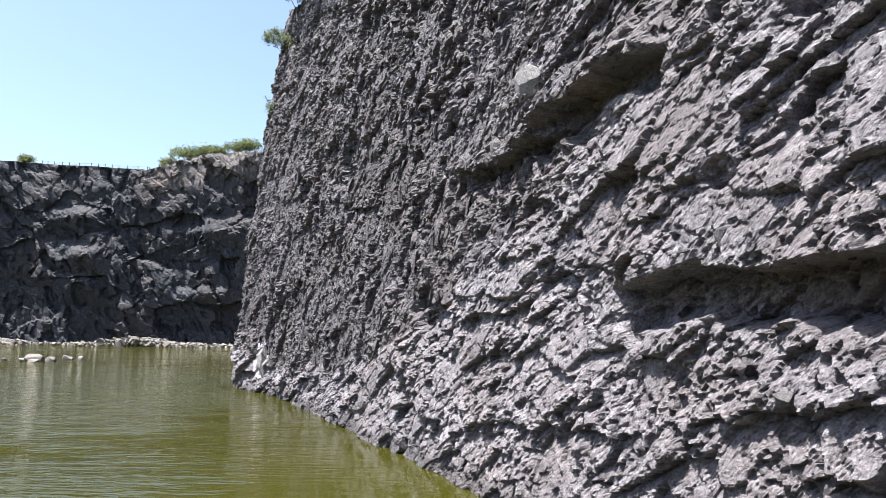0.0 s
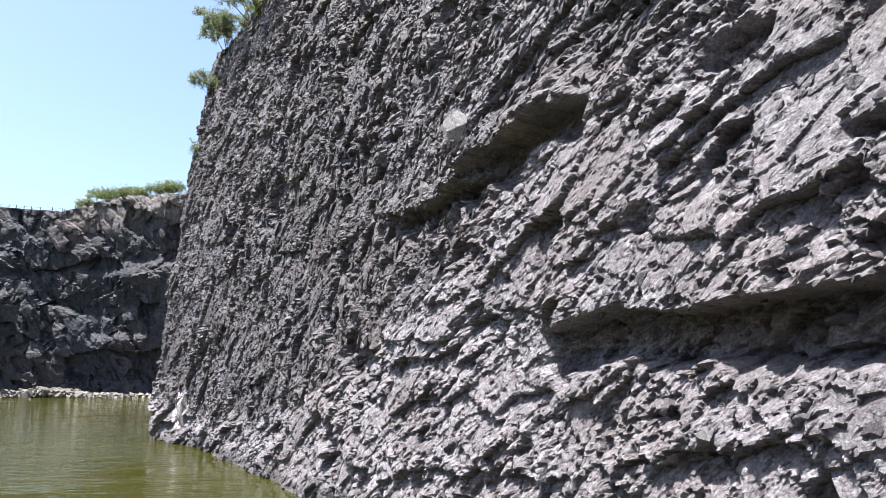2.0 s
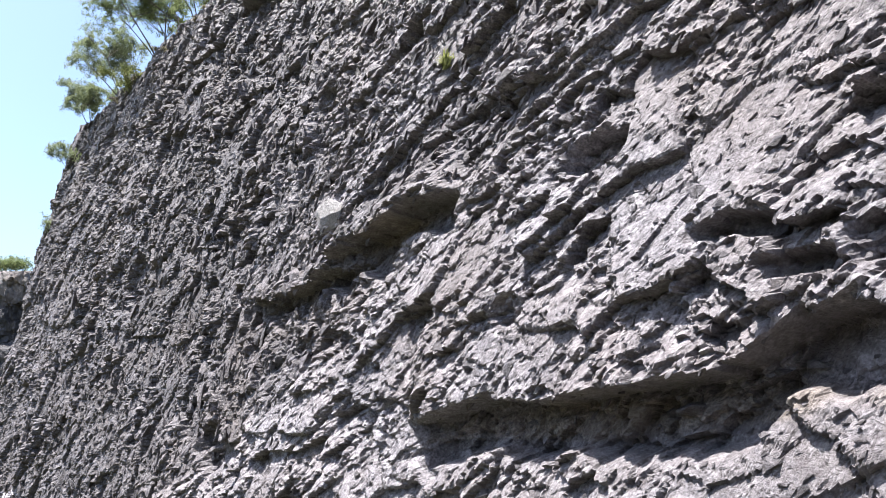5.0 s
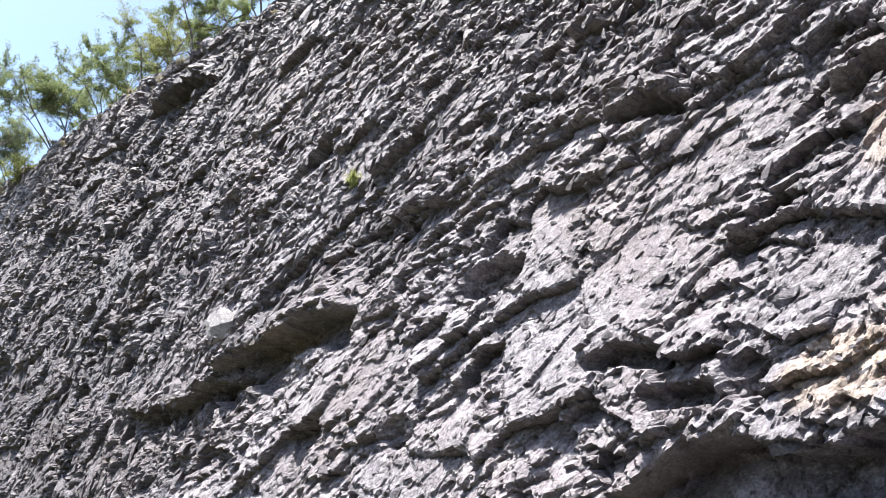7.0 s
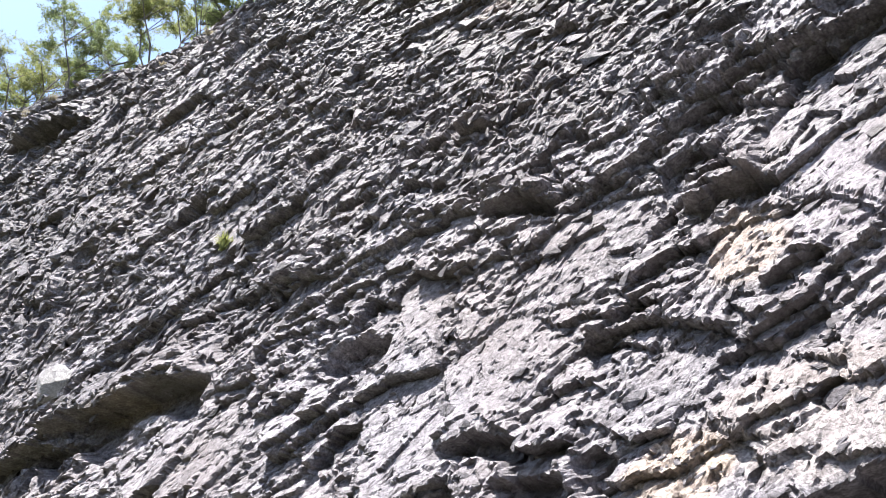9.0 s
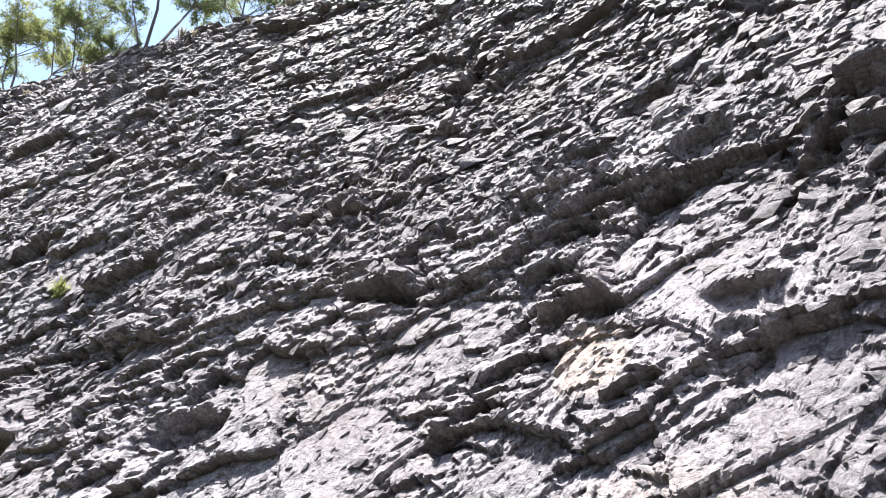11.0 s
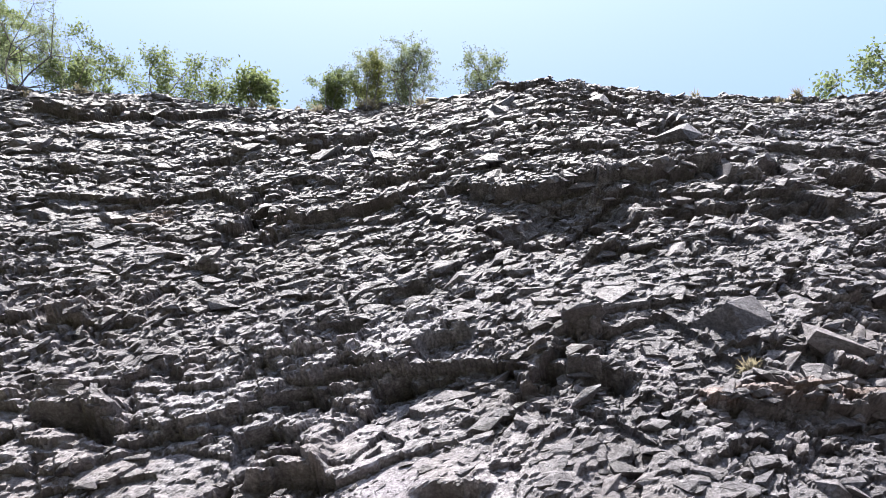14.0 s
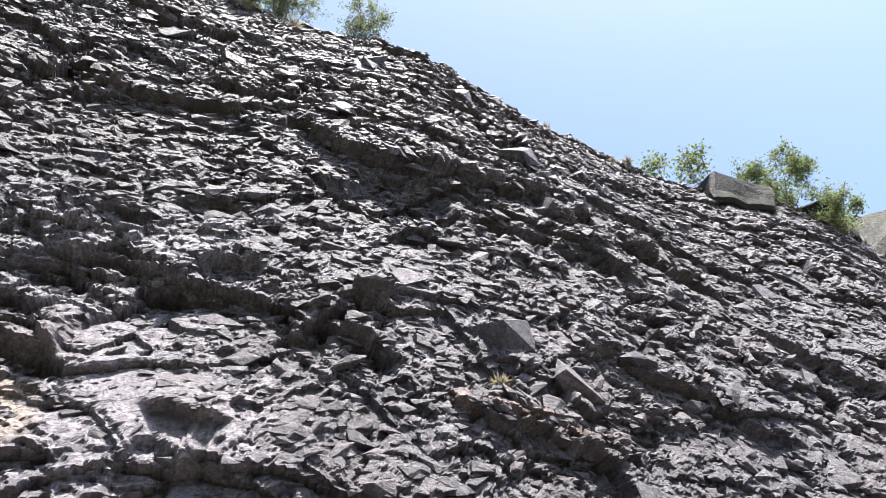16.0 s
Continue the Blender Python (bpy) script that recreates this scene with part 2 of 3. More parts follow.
def wall_base(nu, nv, top=1.0):
    """Smooth wall: points (nu, nv, 3), outward directions, arc length and height."""
    line = curve([[v * K for v in w] for w in WALL], 4000)
    mid = (line[:, :2] + line[:, 2:]) / 2
    seg = np.hypot(*np.diff(mid, axis=0).T)
    arc = np.r_[0, np.cumsum(seg)]
    # closer steps where the wall is nearer
    far = np.hypot(mid[:, 0], mid[:, 1])
    share = np.where((arc[1:] < 21) | (arc[1:] > 77), 0.25, 1.0)
    dens = np.r_[0, np.cumsum(share * seg / (4.0 + far[1:]))]
    u = np.interp(np.linspace(0, dens[-1], nu), dens, np.arange(4000))
    line = np.stack([np.interp(u, np.arange(4000), line[:, k]) for k in range(4)], 1)
    s = np.interp(u, np.arange(4000), arc)
    # most rows of the sheet go to the height that can be seen from the bank
    az = np.degrees(np.arctan2(line[:, 0], line[:, 1]))
    el = np.interp(az, [0, 20, 33, 40, 50, 56, 68, 83, 100, 140], [-15, -14, -13, -7, -2, 3, 9, 14, 17, 17])
    low = np.clip((2.8 + np.hypot(line[:, 0], line[:, 1]) * np.tan(np.radians(el))) / RIM, 0.0, 0.9)
    k = np.linspace(0, 1, nv)[None]
    v = np.where(k < 0.06, -0.08 + (low[:, None] + 0.08) * k / 0.06, low[:, None] + (top - low[:, None]) * (k - 0.06) / 0.94)
    # the face bows: steep below, rolling back at the rim
    bow = 0.8 * v + 0.2 * np.clip(v, 0, 2) ** 3
    pts = np.zeros((nu, nv, 3))
    for k in range(2):
        pts[..., k] = line[:, None, k] * (1 - bow) + line[:, None, 2 + k] * bow
    pts[..., 2] = v * RIM
    d = np.gradient(line[:, :2] + line[:, 2:], axis=0)
    out = np.stack([d[:, 1], -d[:, 0]], 1)
    out /= np.linalg.norm(out, axis=1, keepdims=True)
    return pts, out, s, v


def ledge(S, Z, line, out, up, back, down, ends=0.35, wave=0.10):
    """An overhanging lip along a line of (S, Z): it stands out above the line and is hollowed below it."""
    p = np.array(line, float)
    zc = np.interp(S, p[:, 0], p[:, 1]) + wave * fractal(S * 1.3, S * 0 + p[0, 1], 77, 3) + wave * 1.6 * (hash2(np.floor(S * 2.6 + 0.3 * fractal(S, Z, 78, 2)), S * 0 + int(p[0, 1] * 10), 76) - 0.5)
    along = step(p[0, 0] - ends, p[0, 0] + ends, S) * (1 - step(p[-1, 0] - ends, p[-1, 0] + ends, S))
    dz = Z - zc
    lip = out * step(-0.05, 0.03, dz) * (1 - step(0.1, up, dz))
    low = down * (0.8 + 0.55 * fractal(S * 1.1, S * 0 + p[0, 0], 79, 3))
    hollow = back * (1 - step(-0.05, 0.03, dz)) * (1 - step(0.8 * low, low, -dz))
    return along * (lip - hollow)


def spot(S, Z, s, z, rs, rz, seed=5):
    """1 inside a ragged patch, 0 outside."""
    r = np.sqrt(((S - s) / rs) ** 2 + ((Z - z) / rz) ** 2) + 0.35 * fractal(S * 2.5, Z * 2.5, seed)
    return 1 - step(0.75, 1.1, r)


# rock kinds: turn of the bedding, then wide, tall and amplitude of the broken stones at three sizes
KINDS = {
    "steep": (72, [(1.5, 0.66, 0.078), (0.50, 0.28, 0.040), (0.18, 0.13, 0.022)]),
    "slant": (42, [(1.5, 0.70, 0.052), (0.46, 0.29, 0.033), (0.17, 0.14, 0.018)]),
    "massive": (24, [(1.5, 0.95, 0.040), (0.52, 0.38, 0.027), (0.19, 0.15, 0.015)]),
    "strata": (12, [(1.3, 0.75, 0.042), (0.48, 0.32, 0.029), (0.19, 0.13, 0.014)])}
LEANS = {"steep": 0.55, "slant": 1.0, "massive": 1.3, "strata": 0.5}
LEAN = (0.08, 0.12, 0.11)


def wall_kinds(S, Z):
    """Shares of the four kinds of rock over the face."""
    ws = S + 0.9 * fractal(S * 0.5, Z * 0.5, 41)
    wz = Z + 0.9 * fractal(S * 0.5, Z * 0.5, 47)
    split = np.interp(ws, [40, 47.8, 49.9, 52.5, 55, 58, 60], [1.5, 5.2, 6.6, 7.7, 8.4, 9.0, 9.0])
    above = step(-0.25, 0.25, wz - split)
    right = step(58.8, 60.6, ws)
    high = step(9.5, 12.5, wz - (53 - ws) * 0.6) * step(48, 53, ws)
    left = 1 - step(44.5, 48.0, ws)
    strata = np.maximum(right, high * above)
    massive = (1 - above) * (1 - strata)
    steep = left * above * (1 - strata)
    slant = np.clip(1 - strata - massive - steep, 0, 1)
    return {"steep": steep, "slant": slant, "massive": massive, "strata": strata}


def wall_relief(S, Z):
    """How far the face stands out, in metres, at arc length S and height Z, and its mineral tone."""
    shape = S.shape
    wx = S + 0.22 * fractal(S * 0.5, Z * 0.5, 11, 2) + 0.02 * fractal(S * 4, Z * 4, 15, 2)
    wz = Z + 0.22 * fractal(S * 0.5, Z * 0.5, 21, 2) + 0.02 * fractal(S * 4, Z * 4, 25, 2)
    big, lean, r0 = blocks(wx, wz, 3.0, 2.1, 22, 101, 0.5, 0.03, pits=0.0)
    d = 0.06 * big + lean + 0.22 * fractal(S * 0.14, Z * 0.18, 31)
    tone = 0.70 + 0.18 * r0
    rough = 0.50 + 0.75 * step(-0.5, 0.55, fractal(S * 0.55, Z * 0.75, 91))
    for ps, pz, rs_, rz_, f in ((55.6, 5.5, 0.55, 0.5, 0.75), (57.2, 4.95, 0.5, 0.3, 0.7), (51.3, 5.4, 1.2, 0.5, 0.5), (55.5, 5.95, 0.5, 0.35, 0.7),
                                (58.75, 6.1, 0.45, 0.6, 0.7), (57.95, 5.9, 0.4, 0.4, 0.7), (53.6, 4.1, 1.6, 0.45, 0.5), (61.0, 6.5, 0.5, 0.5, 0.5)):
        rough *= 1 - f * spot(S, Z, ps, pz, rs_, rz_)
    small = np.zeros(shape)
    for n, (name, share) in enumerate(wall_kinds(S, Z).items()):
        turn, sizes = KINDS[name]
        on = share > 0.01
        x, z, k = wx[on], wz[on], share[on]
        local = rough[on]
        for m, (wide, tall, amp) in enumerate(sizes):
            h, lean, r = blocks(x, z, wide, tall, turn + (0, 26, -42)[m], 1000 + 100 * n + 20 * m, (0.5, 0.8, 0.9)[m], LEAN[m] * LEANS[name], pits=(0.0, 0.9, 1.0)[m], groove=(0.7, 0.6, 0.4)[m])
            d[on] += k * (amp * h + lean) * (local if m else 1.0)
            tone[on] += k * (0.20, 0.24, 0.24)[m] * (r - 0.35) * (1.0 if m == 0 else np.minimum(local, 1.0))
            # some of the large stones are whole slabs, some are shattered; so are the middling ones
            local = local * ((0.68 + 1.05 * step(0.15, 0.8, (r * 7.31) % 1.0)) if m == 0 else (0.55 + 1.0 * ((r * 5.77) % 1.0)))
        small[on] += k * local
        tone[on] += k * {"steep": -0.14, "slant": 0.10, "massive": 0.36, "strata": -0.17}[name]
    h, lean, r = blocks(wx, wz, 0.10, 0.075, 32, 2001, 0.9, 0.12)
    d += (0.010 * h + lean) * np.minimum(small, 1.4) * step(43, 49, S) * (1 - step(64, 70, S))
    tone += 0.15 * (r - 0.5) * np.minimum(small, 1.0)
    d += ledge(S, Z, [(50.5, 3.33), (51.7, 3.45), (52.24, 3.54), (53.27, 3.42), (54.4, 3.47), (55.6, 3.52), (56.05, 3.80), (56.5, 3.88), (56.9, 3.70), (57.5, 3.70),
                      (58.5, 3.9), (60.5, 4.3)], 0.24, 3.6, 0.36, 0.75, 0.3, 0.05)
    d += ledge(S, Z, [(47.6, 6.25), (48.2, 6.40), (49.1, 6.42), (49.95, 6.54), (50.8, 6.5)], 0.34, 0.9, 0.32, 0.85, 0.2, 0.05)
    d += ledge(S, Z, [(46.2, 5.84), (47.2, 6.02), (47.9, 5.97)], 0.26, 0.5, 0.26, 0.55, 0.2, 0.05)
    d += ledge(S, Z, [(44.5, 6.05), (45.4, 5.9), (46.25, 5.84)], 0.2, 0.5, 0.2, 0.5, 0.3)
    d += ledge(S, Z, [(55.1, 7.66), (55.6, 7.60), (56.0, 7.46)], 0.20, 0.5, 0.26, 0.35, 0.12, 0.04)
    d += ledge(S, Z, [(55.1, 4.80), (55.5, 4.78), (55.9, 4.66)], 0.10, 0.4, 0.26, 0.32, 0.12, 0.04)
    d += ledge(S, Z, [(55.8, 4.36), (56.1, 4.34), (56.4, 4.30)], 0.10, 0.3, 0.24, 0.25, 0.10, 0.04)
    d += ledge(S, Z, [(57.45, 6.62), (57.8, 6.62), (58.15, 6.58)], 0.26, 0.55, 0.10, 0.3, 0.06, 0.03)
    d += ledge(S, Z, [(59.0, 6.2), (59.3, 6.2), (59.6, 6.1)], 0.08, 0.5, 0.12, 0.4, 0.15, 0.05)
    d += ledge(S, Z, [(60.4, 8.02), (60.7, 8.03), (60.95, 8.0)], 0.12, 0.16, 0.10, 0.2, 0.08, 0.02)
    d += ledge(S, Z, [(60.2, 7.62), (60.6, 7.45), (61.0, 7.2)], 0.12, 0.4, 0.18, 0.35, 0.12, 0.04)
    d += ledge(S, Z, [(59.2, 12.0), (60.6, 11.6), (62.3, 12.0), (63.8, 11.8)], 0.06, 0.9, 0.22, 1.7, 0.6, 0.3)
    d += ledge(S, Z, [(62.4, 10.9), (63.6, 10.8), (64.8, 10.4)], 0.08, 0.6, 0.12, 0.9, 0.4, 0.2)
    d += ledge(S, Z, [(64.8, 11.6), (65.6, 11.4), (66.8, 11.0)], 0.08, 0.6, 0.15, 0.6, 0.3, 0.1)
    d += ledge(S, Z, [(63.8, 8.2), (65.2, 8.05), (66.6, 7.7)], 0.08, 0.7, 0.12, 0.6, 0.3, 0.1)
    d += ledge(S, Z, [(67.2, 10.1), (68.2, 9.85), (69.2, 9.5)], 0.1, 0.8, 0.15, 0.7, 0.4, 0.1)
    d += ledge(S, Z, [(61.6, 6.95), (62.6, 6.75), (63.6, 6.7)], 0.08, 0.5, 0.1, 0.5, 0.3, 0.1)
    d += ledge(S, Z, [(64.5, 13.2), (66.5, 12.6), (69, 12.2)], 0.08, 0.8, 0.12, 0.6)
    d += ledge(S, Z, [(40.6, 15.6), (41.6, 15.5), (42.8, 15.7)], 0.45, 1.2, 0.2, 0.7)
    for s, z, rs, rz, deep in ((53.5, 6.12, 0.5, 0.26, 0.36), (52.4, 4.5, 0.3, 0.2, 0.15), (61.1, 10.6, 1.2, 0.9, 0.25), (56.62, 4.3, 0.2, 0.2, 0.2), (59.24, 8.12, 0.35, 0.25, 0.20),
                               (57.85, 8.7, 0.45, 0.22, 0.16), (58.8, 9.3, 0.4, 0.2, 0.16), (60.1, 7.2, 0.25, 0.18, 0.22), (59.15, 5.5, 0.2, 0.3, 0.12),
                               (46.2, 9.5, 0.5, 0.9, 0.2), (36.0, 8.0, 0.9, 1.0, 0.25), (43.0, 3.2, 0.5, 0.5, 0.2), (51.2, 3.0, 0.6, 0.2, 0.15)):
        d -= deep * spot(S, Z, s, z, rs, rz, 8)
    tone = tone[..., None] * np.ones(3)
    for s, z, rs, rz, colour in ((47.2, 7.1, 0.42, 0.42, (2.3, 2.3, 2.3)), (57.3, 4.15, 0.42, 0.34, (1.5, 1.32, 1.05)), (57.95, 5.92, 0.36, 0.36, (1.45, 1.31, 1.1)),
                                 (58.2, 4.4, 0.9, 0.45, (1.3, 1.25, 1.15)), (26.3, 1.4, 0.8, 0.8, (3.4, 3.4, 3.4)), (62.6, 6.9, 1.2, 0.12, (1.22, 1.02, 0.9)),
                                 (53.8, 3.2, 3.0, 0.2, (1.0, 0.93, 0.8)), (49.0, 6.35, 0.9, 0.2, (1.0, 0.93, 0.8)), (54.7, 12.1, 0.35, 0.3, (1.6, 1.4, 1.25)),
                                 (58.75, 6.1, 0.45, 0.6, (1.2, 1.2, 1.25)), (61.33, 7.5, 0.15, 0.25, (1.9, 1.9, 1.95))):
        f = spot(S, Z, s, z, rs, rz)[..., None]
        tone = tone * (1 + f * (np.array(colour) - 1))
    brown = step(-0.1, 0.7, fractal(S * 0.3, Z * 0.5, 61))[..., None] * 0.35
    tone = tone * (1 + brown * (np.array((1.06, 1.0, 0.93)) - 1))
    wet = (1 - step(0.10, 0.45, Z + 0.25 * fractal(S * 1.5, Z * 1.5, 66)))[..., None]
    return d, tone * (1 - 0.5 * wet)


# the sheet runs over the rim and a little way back under the soil
pts, out, s_line, v_rows = wall_base(NU, NV)
S, Z = np.broadcast_to(s_line[:, None], (NU, NV)).copy(), pts[..., 2].copy()
relief, tone = wall_relief(S, Z)
rim_wave = 0.30 * fractal(s_line * 0.35, s_line * 0, 71, 4) + 0.12 * fractal(s_line * 2.0, s_line * 0, 72, 3)
pts[..., 0] += out[:, None, 0] * relief
pts[..., 1] += out[:, None, 1] * relief
pts[..., 2] += rim_wave[:, None] * (Z / RIM).clip(0, 1) ** 4 - relief * 0.06
back = pts[:, -1:, :].repeat(5, 1)
inward = np.array([0.25, 0.7, 1.5, 2.6, 4.0])
back[..., :2] -= out[:, None] * inward[None, :, None]
back[..., 2] += -0.05 * inward[None] + 0.1 * fractal(s_line[:, None] * 1.2 + 0 * inward[None], inward[None] + 0 * s_line[:, None], 81)
cliff = new("cliff_face", grid_mesh("cliff_face", np.concatenate([pts, back], 1), M_ROCK,
                                    np.concatenate([tone, tone[:, -1:].repeat(5, 1)], 1)))
tagged(cliff, "steep fractured dark grey slate quarry wall rising from the pond", "cliff", kind="structure")


def on_wall(s, z):
    """A place on the finished face, the way out of it and the way along it."""
    i = int(np.clip(np.searchsorted(s_line, s), 0, NU - 1))
    j = int(np.clip(np.searchsorted(Z[i], z), 0, NV - 1))
    o = Vector((out[i, 0], out[i, 1], 0.0))
    return Vector(pts[i, j]), o, Vector((-o.y, o.x, 0.0))


# ---- the pond and the walls round it ----
w = np.zeros((41, 41, 3))
w[..., 0], w[..., 1] = np.meshgrid(np.linspace(-175, 35, 41), np.linspace(-90, 135, 41), indexing="ij")
water = new("water", grid_mesh("water", w, M_WATER))
tagged(water, "still olive-green quarry pond water with light ripples", "water", kind="structure")

FAR = [(3.5, 55), (14, 72), (8, 89), (-12, 96.5), (-30.7, 100.4), (-50, 104.8), (-67.8, 108.5), (-92, 109), (-120, 98), (-142, 55), (-135, 0), (-90, -50), (-30, -62), (6, -48), (10.5, -19.5)]
raw = curve(FAR, 4000)
seg = np.hypot(*np.diff(raw, axis=0).T)
seen = ((raw[1:, 1] > 85) & (raw[1:, 0] < -5) & (raw[1:, 0] > -95)) * 5.0 + 1.0
cum = np.r_[0, np.cumsum(seg * seen)]
NF, NH = 900, 150
line = np.stack([np.interp(np.linspace(0, cum[-1], NF), cum, raw[:, k]) for k in range(2)], 1)
fs = np.interp(np.linspace(0, cum[-1], NF), cum, np.r_[0, np.cumsum(seg)])
d = np.gradient(line, axis=0)
inside = np.stack([-d[:, 1], d[:, 0]], 1) / np.linalg.norm(d, axis=1, keepdims=True)
v = np.linspace(-0.04, 1, NH)
rim_z = np.where(line[:, 1] > 80, np.interp(line[:, 0], [-90, -68, -50, -43, -39, -34, -26, 0, 10], [28.5, 27.4, 25.6, 24.9, 25.9, 26.8, 26.8, 24, 20]), 22.0)
FSs, FZ = np.broadcast_to(fs[:, None], (NF, NH)), v[None] * rim_z[:, None]
wx, wz = FSs + 2.5 * fractal(FSs * 0.08, FZ * 0.1, 111), FZ + 2.0 * fractal(FSs * 0.08, FZ * 0.1, 121)
g1, _, q1 = blocks(wx, wz, 11, 6.0, 8, 131, 0.6, pits=0)
g2, _, q2 = blocks(wx, wz, 3.0, 2.0, 60, 141, 0.6, pits=0.5)
g3, _, q3 = blocks(wx, wz, 1.2, 0.8, 60, 151, 0.6, pits=0.5)
fr = 0.55 * g1 + 0.26 * g2 + 0.17 * g3 + 1.2 * fractal(FSs * 0.03, FZ * 0.05, 161)
# a sloping spill of broken rock and a few benches
for s0, z0, run in ((-36, 16.5, 9), (-55, 19.5, 10), (-54, 9.5, 5), (-30, 17.5, 8), (-53, 14.0, 4), (-34, 8.0, 6)):
    lx = line[:, 0][:, None]
    fr += 0.8 * (1 - step(run * 0.5, run, np.abs(lx - s0) * 1.3)) * step(0.6, -0.6, FZ - z0 - 0.5 * fractal(FSs * 0.3, FZ * 0, 171)) * (1 - step(0.5, 4.5, z0 - FZ))
fp = np.zeros((NF, NH, 3))
# The wall tips out over the pond so that the sun misses most of it.
fp[..., :2] = line[:, None] - inside[:, None] * (-1.7 * v[None, :, None] + 0 * FZ[..., None]) + inside[:, None] * fr[..., None]
fp[..., 2] = FZ - 0.25 * fr
ft = (0.8 + 0.3 * q1 + 0.3 * q2)[..., None] * np.ones(3)
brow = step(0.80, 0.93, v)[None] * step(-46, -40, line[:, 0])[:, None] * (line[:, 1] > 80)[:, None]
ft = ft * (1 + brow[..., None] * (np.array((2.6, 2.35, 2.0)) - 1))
# M_FAR carries this wall's shade and haze as colour.
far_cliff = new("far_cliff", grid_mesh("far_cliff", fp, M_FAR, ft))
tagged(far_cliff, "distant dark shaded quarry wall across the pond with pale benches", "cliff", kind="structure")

# plateau: one sheet of dry soil from both rims to the horizon
steps_out = np.array([0.0, 1.5, 4, 9, 20, 60, 200, 900, 3000])
near_rim = back[::12, -1, :]
near_out = out[::12]
far_rim = fp[::6, -1, :]
loop = np.concatenate([near_rim[::-1], far_rim], 0)
loop_in = np.concatenate([near_out[::-1], inside[::6]], 0)
loop = np.concatenate([loop, loop[:1]], 0)
loop_in = np.concatenate([loop_in, loop_in[:1]], 0)
g = np.repeat(loop[:, None], len(steps_out), 1)
centre = np.array((-60.0, 25.0))
ray_out = loop[:, :2] - centre
ray_out /= np.linalg.norm(ray_out, axis=1, keepdims=True)
blend = step(2, 30, steps_out)[None, :, None]
way = -loop_in[:, None] * (1 - blend) + ray_out[:, None] * blend
g[..., :2] += way * steps_out[None, :, None]
level = np.array([-0.06, 0.05, 0.2, 0.5, 1.0, 1.5, 2, 3, 3])
g[..., 2] = g[..., 2] * (1 - step(5, 200, steps_out))[None] + 21 * step(5, 200, steps_out)[None] + level[None]
g[..., 2] += 0.15 * fractal(g[..., 0] * 0.4, g[..., 1] * 0.4, 181) * (steps_out > 0)
ground = new("ground", grid_mesh("ground", g, M_SOIL))
tagged(ground, "dry pale grassy soil of the plateau above the quarry", "ground", kind="structure")

# bank on which the camera's carrier stands
bx, by = np.meshgrid(np.linspace(-3.5, 6.0, 70), np.linspace(-20.5, 3.0, 140), indexing="ij")
bh, _, _ = blocks(bx, by, 0.8, 0.6, 15, 191, 0.3)
edge = step(-3.5, -2.2, bx) * (1 - step(1.6, 3.0, by))
bp = np.stack([bx, by, -0.7 + (1.85 + 0.10 * bh) * edge], -1)
bank = new("bank", grid_mesh("bank", bp, M_ROCK, np.ones((70, 140, 3))))
tagged(bank, "low flat bank of broken grey rock at the wall's foot", "bank", kind="structure")


# ---- loose rock ----
def stone_shape(seed, flat=0.4, n=10):
    """Corners and triangles of one angular broken stone, about one unit long."""
    rnd = random.Random(seed)
    bm = bmesh.new()
    for _ in range(n):
        q = Vector((rnd.gauss(0, 1), rnd.gauss(0, 1), rnd.gauss(0, 1))).normalized()
        q = Vector([max(-0.72, min(0.72, c * rnd.uniform(0.85, 1.1))) for c in q])
        bm.verts.new((q.x * 0.7, q.y * 0.7 * rnd.uniform(0.6, 0.8), q.z * 0.7 * flat))
    bmesh.ops.convex_hull(bm, input=bm.verts)
    loose = [q for q in bm.verts if not q.link_faces]
    bmesh.ops.delete(bm, geom=loose, context="VERTS")
    bmesh.ops.triangulate(bm, faces=bm.faces)
    bm.verts.index_update()
    vs = np.array([q.co for q in bm.verts])
    fs = np.array([[q.index for q in f.verts] for f in bm.faces])
    return bm, vs, fs


def scatter(name, places, turns, sizes, shapes, material):
    """One mesh of many stones. places (n, 3), turns (n, 3, 3) with columns along, across, out; sizes (n, 3)."""
    vv, ff, base = [], [], 0
    pick = np.random.RandomState(7).randint(0, len(shapes), len(places))
    for k, (vs, fs) in enumerate(shapes):
        on = np.where(pick == k)[0]
        local = vs[None] * sizes[on][:, None]
        world_v = np.einsum("nij,nvj->nvi", turns[on], local) + places[on][:, None]
        vv.append(world_v.reshape(-1, 3))
        ff.append((fs[None] + (np.arange(len(on)) * len(vs))[:, None, None] + base).reshape(-1, 3))
        base += len(on) * len(vs)
    vv, ff = np.concatenate(vv), np.concatenate(ff)
    me = bpy.data.meshes.new(name)
    me.vertices.add(len(vv))
    me.vertices.foreach_set("co", vv.reshape(-1).astype(np.float32))
    me.loops.add(ff.size)
    me.loops.foreach_set("vertex_index", ff.reshape(-1).astype(np.int32))
    me.polygons.add(len(ff))
    me.polygons.foreach_set("loop_start", np.arange(0, ff.size, 3, dtype=np.int32))
    me.update(calc_edges=True)
    me.materials.append(material)
    me.shade_flat()
    return new(name, me)


SHAPES = [stone_shape(900 + k, 0.30 + 0.05 * (k % 4)) for k in range(12)]
PLAIN = [(vs, fs) for _, vs, fs in SHAPES]


